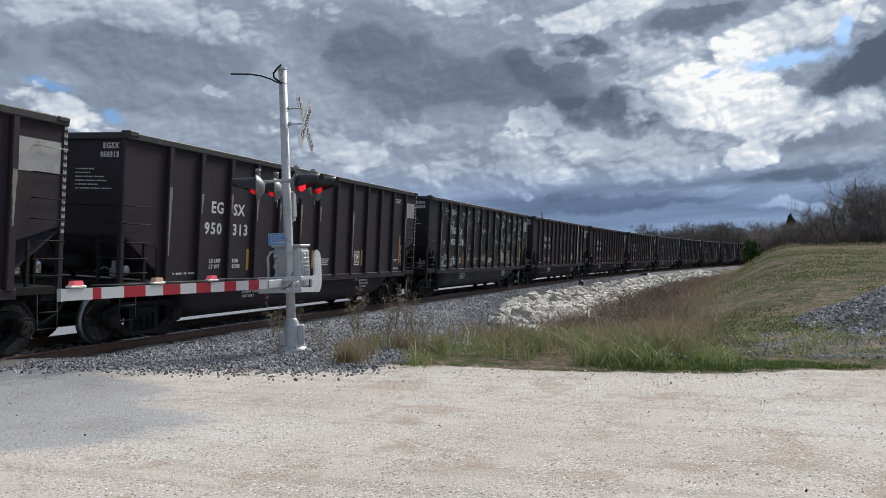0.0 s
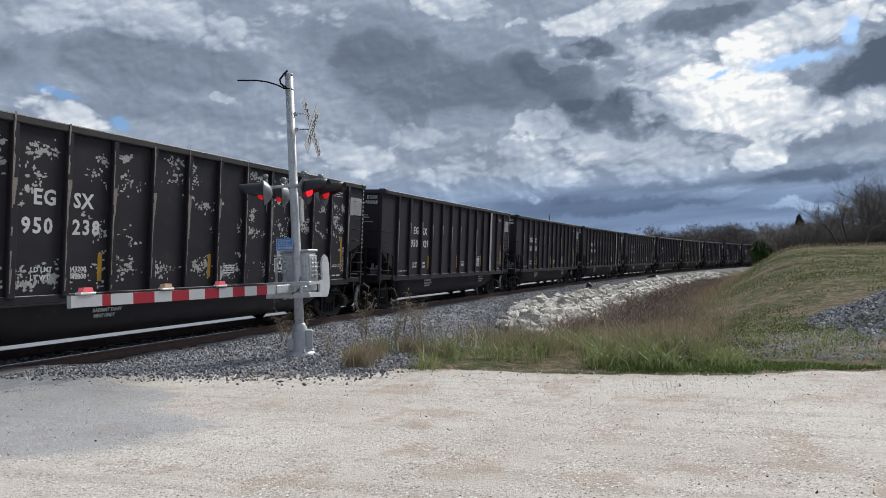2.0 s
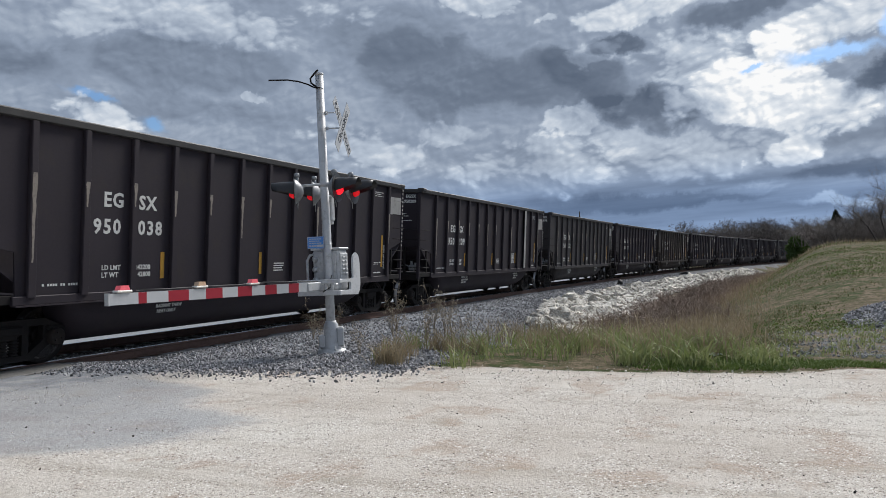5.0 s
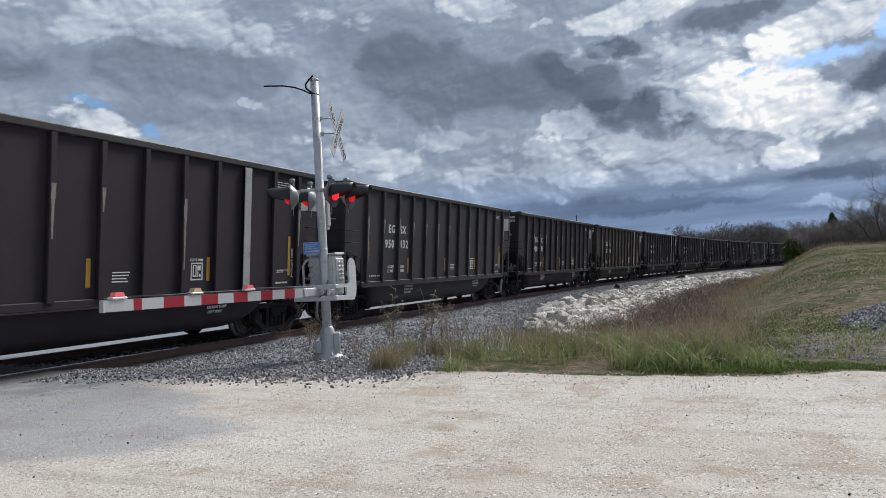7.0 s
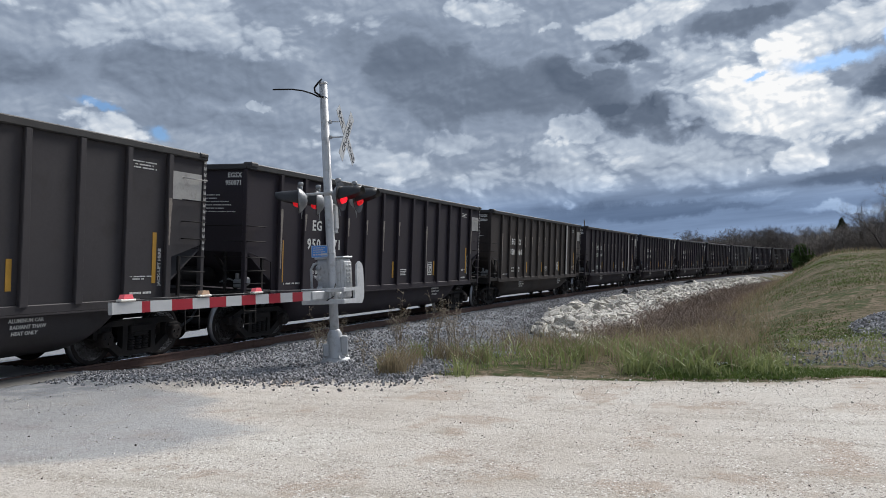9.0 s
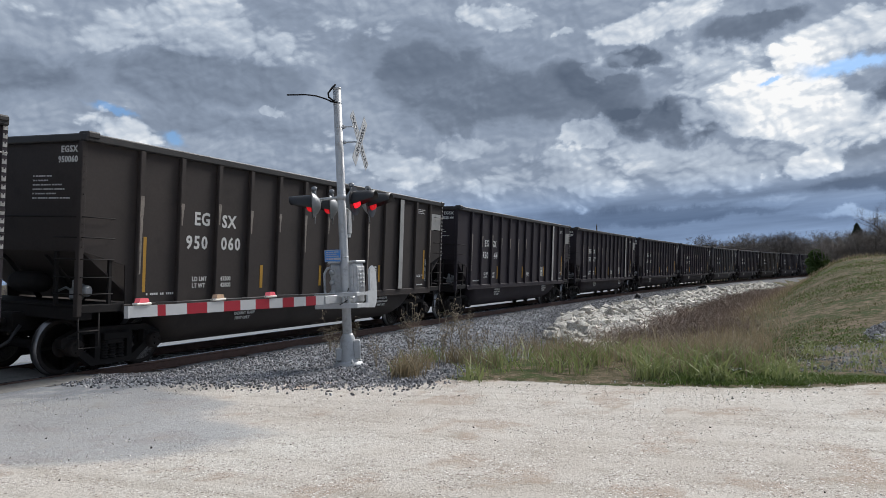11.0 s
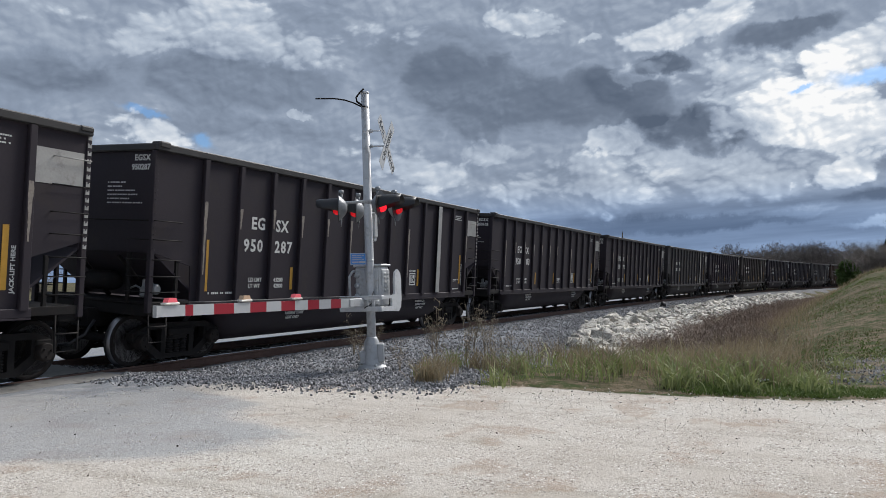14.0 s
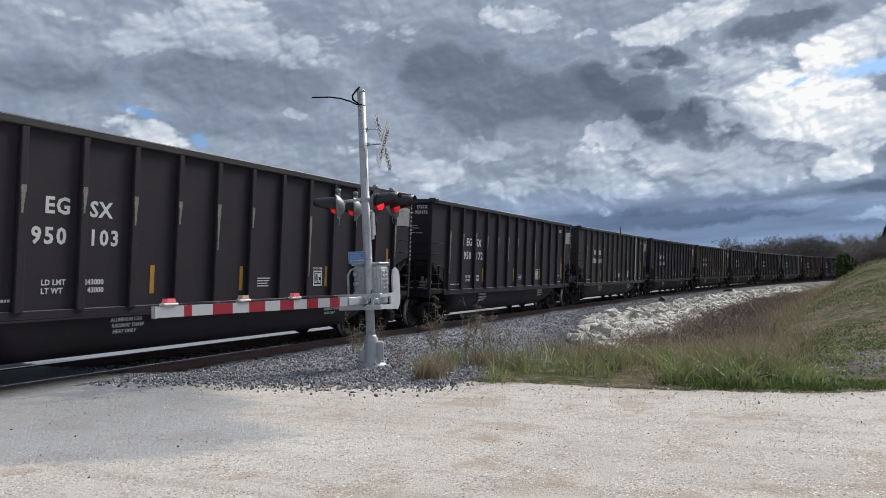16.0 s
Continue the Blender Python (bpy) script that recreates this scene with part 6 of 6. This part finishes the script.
def build_trees():
    rnd = random.Random(71)
    kinds = []
    for k in range(9):
        t = empty("bare_tree")
        a, b = bare_tree(rnd, 8.0, rnd.uniform(0.6, 0.85) if k < 6 else rnd.uniform(0.9, 1.1), (8, 6, 5, 4) if k < 6 else (9, 7, 5, 3), 0.0 if k < 6 else 0.016)
        part("trunk", a, M_BARK, t)
        part("crown", b, M_TWIG, t, "crown of fine leafless twigs")
        kinds.append(t)
    used = set()

    def plant(x, y, tall, group):
        k = rnd.randrange(6) if group == "thicket on the hill" else 6 + rnd.randrange(3)
        m = pose(x, y, ground_z(x, y) - 0.05, rnd.uniform(-3, 3), rnd.uniform(-3, 3), rnd.uniform(0, 360))
        t = kinds[k] if k not in used else copy_thing(kinds[k], m)
        used.add(k)
        t.matrix_basis = m
        f = tall / 8.0
        t.scale = (f * rnd.uniform(0.9, 1.15), f * rnd.uniform(0.9, 1.15), f)
        tagged(t, "leafless grey-brown tree in a winter thicket", "tree", group)

    # thicket on the hill, tallest towards the yard
    for i in range(62):
        a = -radians(rnd.uniform(6.0, 15.5))
        d = rnd.uniform(74, 112)
        want = np.interp(-math.degrees(a), [6, 7.5, 9.5, 11, 14, 22], [3.8, 5.0, 6.9, 9.2, 10.2, 10.5])
        plant(d * math.cos(a), d * math.sin(a), want * d / 85 * rnd.uniform(0.68, 1.0), "thicket on the hill")
    # wood beyond the end of the train
    for i in range(90):
        a = radians(rnd.uniform(-5.5, 3.6))
        d = rnd.uniform(205, 270)
        plant(d * math.cos(a), d * math.sin(a), rnd.uniform(10.2, 13.4) * d / 230, "far wood")
    # scrub across the track
    for i in range(16):
        a, d = radians(rnd.uniform(37, 62)), rnd.uniform(62, 95)
        plant(d * math.cos(a), d * math.sin(a), rnd.uniform(3.2, 4.6), "scrub across the track")
    # brush below the trees
    shrubs = []
    for k in range(4):
        bm = bmesh.new()
        for j in range(80):
            a, l = rnd.uniform(0, 6.3), rnd.uniform(0.5, 1.0)
            sp = rnd.uniform(0.1, 0.75)
            p0 = Vector((rnd.gauss(0, 0.3), rnd.gauss(0, 0.3), 0))
            mid = p0 + Vector((math.cos(a) * sp * 0.4, math.sin(a) * sp * 0.4, l * 0.55))
            tube(bm, [p0, mid, p0 + Vector((math.cos(a) * sp, math.sin(a) * sp, l))], [0.007, 0.005, 0.002], 3, caps=False)
            for i in range(6):
                b = rnd.uniform(0, 6.3)
                c = p0.lerp(mid, rnd.uniform(0.5, 1.5))
                tube(bm, [c, c + Vector((math.cos(b) * 0.28, math.sin(b) * 0.28, rnd.uniform(0.05, 0.35)))], [0.0035, 0.0015], 3, caps=False)
        s = empty("shrub")
        part("stem_tangle", bm, M_TWIG, s)["kind"] = "stuff"
        shrubs.append(s)
    first = set()
    for i in range(116):
        far = i >= 72
        if far:
            a, d = radians(rnd.uniform(-6.5, 3.4)), rnd.uniform(195, 215)
            size = rnd.uniform(4.5, 6.5)
        else:
            a, d = -radians(rnd.uniform(5.2, 16)), rnd.uniform(78, 108)
            size = rnd.uniform(1.6, 3.0)
        x, y = d * math.cos(a), d * math.sin(a)
        k = rnd.randrange(4)
        m = pose(x, y, ground_z(x, y) - 0.05, 0, 0, rnd.uniform(0, 360))
        s = shrubs[k] if k not in first else copy_thing(shrubs[k], m)
        first.add(k)
        s.matrix_basis = m
        s.scale = (size * 1.3, size * 1.3, size)
        tagged(s, "leafless grey brush under the trees", "shrub", "far brush" if far else "brush on the hill")

    # brambles in the ditch
    brambles = []
    for k in range(3):
        bm = bmesh.new()
        for j in range(60):
            a, l, sp = rnd.uniform(0, 6.3), rnd.uniform(0.35, 0.9), rnd.uniform(0.1, 0.6)
            p0 = Vector((rnd.gauss(0, 0.3), rnd.gauss(0, 0.3), 0))
            mid = p0 + Vector((math.cos(a) * sp * 0.5, math.sin(a) * sp * 0.5, l * 0.7))
            tube(bm, [p0, mid, p0 + Vector((math.cos(a) * sp, math.sin(a) * sp, l * rnd.uniform(0.7, 1.0)))], [0.008, 0.006, 0.003], 3, caps=False)
            for i in range(5):
                b = rnd.uniform(0, 6.3)
                c = p0.lerp(mid, rnd.uniform(0.5, 1.3))
                tube(bm, [c, c + Vector((math.cos(b) * 0.15, math.sin(b) * 0.15, rnd.uniform(0.0, 0.2)))], [0.006, 0.002], 3, caps=False)
        s = empty("bramble")
        part("stem_tangle", bm, M_BRAMBLE, s)["kind"] = "stuff"
        brambles.append(s)
    for i in range(96):
        sa = 22.5 + 62 * rnd.random() ** 1.4
        q = -8.4 + rnd.gauss(0, 0.75) - 0.25 * max(0.0, 1 - (sa - 22) / 10)
        x, y = (RC + q) * math.sin(sa / RC), YC + (RC + q) * math.cos(sa / RC)
        m = pose(x, y, ground_z(x, y) - 0.03, 0, 0, rnd.uniform(0, 360))
        s = brambles[i] if i < 3 else copy_thing(brambles[i % 3], m)
        s.matrix_basis = m
        f = rnd.uniform(0.7, 1.25) * (0.75 if sa < 26 else 1.1)
        s.scale = (f * 1.25, f * 1.25, f)
        tagged(s, "tangle of dead brown brambles in the ditch", "bramble", "brambles in the ditch")

    def leafy(name, x, y, tall, wide, material, label, pointed, n):
        ob = tagged(empty(name, pose(x, y, ground_z(x, y))), label, "tree" if pointed else "bush")
        bm = bmesh.new()
        tube(bm, [(0, 0, -0.1), (0.03, 0, tall * 0.5), (0, 0.02, tall * 0.92)], [tall * 0.025, tall * 0.018, 0.01], 6)
        for j in range(14):
            a, z = rnd.uniform(0, 6.3), tall * rnd.uniform(0.1, 0.8)
            l = wide * rnd.uniform(0.4, 0.8) * (1 - z / tall if pointed else 1)
            tube(bm, [(0, 0, z), (math.cos(a) * l, math.sin(a) * l, z + l * 0.4)], [0.03, 0.008], 4)
        part("trunk", bm, M_BARK, ob)
        rng = np.random.default_rng(int(x * 10))
        z = tall * (0.06 + 0.94 * rng.random(n) ** (1.35 if pointed else 0.9))
        a = rng.uniform(0, 2 * math.pi, n)
        lump = 0.75 + 0.25 * np.sin(a * 3 + z * 2.1) * np.sin(z * 3.3 + 1)
        prof = (1 - z / tall) ** 0.8 if pointed else np.sqrt(np.clip(1 - (2 * z / tall - 0.85) ** 2 / 1.4, 0.02, 1))
        r = wide * prof * lump * np.sqrt(rng.random(n)) ** 0.6
        c = np.stack([r * np.cos(a), r * np.sin(a), z], 1)
        u, v = rng.normal(size=(n, 3)) * 0.10, rng.normal(size=(n, 3)) * 0.10
        V = np.stack([c - u, c + v, c + u], 1).reshape(-1, 3)
        part("crown", fast_mesh("crown", V, np.arange(n * 3).reshape(n, 3), material), None, ob)

    leafy("cedar", 108, -12.6, 4.6, 2.2, M_CEDAR, "dark green cedar among bare trees", True, 5000)
    leafy("cedar", 104, -9.4, 3.2, 1.8, M_CEDAR, "small dark cedar among bare trees", True, 3000)
    leafy("bush", 93, -6.9, 3.2, 1.35, M_BUSH, "green leafy bush beside the track", False, 7000)
    leafy("bush", 97, -7.8, 2.4, 1.2, M_BUSH, "small green bush beside the track", False, 4000)


build_trees()


def build_litter():
    x, y = 12.9, 0.15
    bm = bmesh.new()
    rnd = random.Random(5)
    grid = [[bm.verts.new((i * 0.05 + rnd.gauss(0, 0.008), j * 0.045 + rnd.gauss(0, 0.008), 0.03 + 0.03 * math.sin(i * 1.7 + j) * rnd.uniform(0.4, 1.2))) for j in range(5)] for i in range(6)]
    for i in range(5):
        for j in range(4):
            bm.faces.new((grid[i][j], grid[i + 1][j], grid[i + 1][j + 1], grid[i][j + 1]))
    bmesh.ops.solidify(bm, geom=bm.faces, thickness=0.004)
    ob = new("plastic_scrap", mesh_of("plastic_scrap", bm, M_SCRAP))
    ob.matrix_basis = pose(x, y, ground_z(x, y) + 0.01, 4, 0, 40)
    tagged(ob, "crumpled pale plastic scrap lying in short grass", "litter")
    for x, y, rz in ((52.5, 7.1, 20), (78.0, 4.3, 70)):
        bm = bmesh.new()
        pts = [(-0.55, 0, 0.12), (-0.2, 0.05, 0.28), (0.2, -0.03, 0.2), (0.6, 0.04, 0.06)]
        tube(bm, pts, [0.09, 0.13, 0.11, 0.05], 7)
        ob = new("rubber_scrap", mesh_of("rubber_scrap", bm, M_CABLE))
        ob.matrix_basis = pose(x, y, ground_z(x, y) + 0.02, 0, 0, rz)
        tagged(ob, "black strip of scrap lying on the ballast", "debris", "debris on the ballast")


def build_pole():
    """A far utility pole whose head shows over the train."""
    x, y = 147.5, 27.3
    pole = tagged(empty("utility_pole", pose(x, y, ground_z(x, y))), "dark wooden utility pole behind the train", "utility pole")
    bm = bmesh.new()
    tube(bm, [(0, 0, -0.3), (0, 0, 5.5), (0, 0, 11.2)], [0.19, 0.16, 0.12], 10)
    part("post", bm, M_TIE, pole)
    bm = bmesh.new()
    lathe(bm, [(0.05, 11.2), (0.07, 11.3), (0.05, 11.38), (0.06, 11.45), (0.02, 11.5)], 8)
    part("insulator", bm, M_CAST, pole)


build_pole()
M_SCRAP = mat("pale_plastic", (0.55, 0.6, 0.55), 0.35, vary=0.1, scale=6, fine=40, bump=0.03)
build_litter()


def motions():
    steps = [0.5 * k for k in range(33)]
    for i, car in CARS.items():
        walk(car, [(t, car_pose(i, t)) for t in steps])
    # wheels roll towards the crossing; those of the cars that pass close by
    turn = SPEED / 0.483
    ticks = sorted({round(k / FPS, 4) for k in range(0, 481, 2)})
    for i in range(FIRST, 5):
        for truck in CARS[i].children:
            for w in truck.children:
                if w.name.startswith("wheelset"):
                    x = w.matrix_basis.translation.x
                    walk(w, [(t, Matrix.Translation((x, 0, 0.483)) @ Matrix.Rotation(-turn * t, 4, "Y")) for t in ticks])


motions()
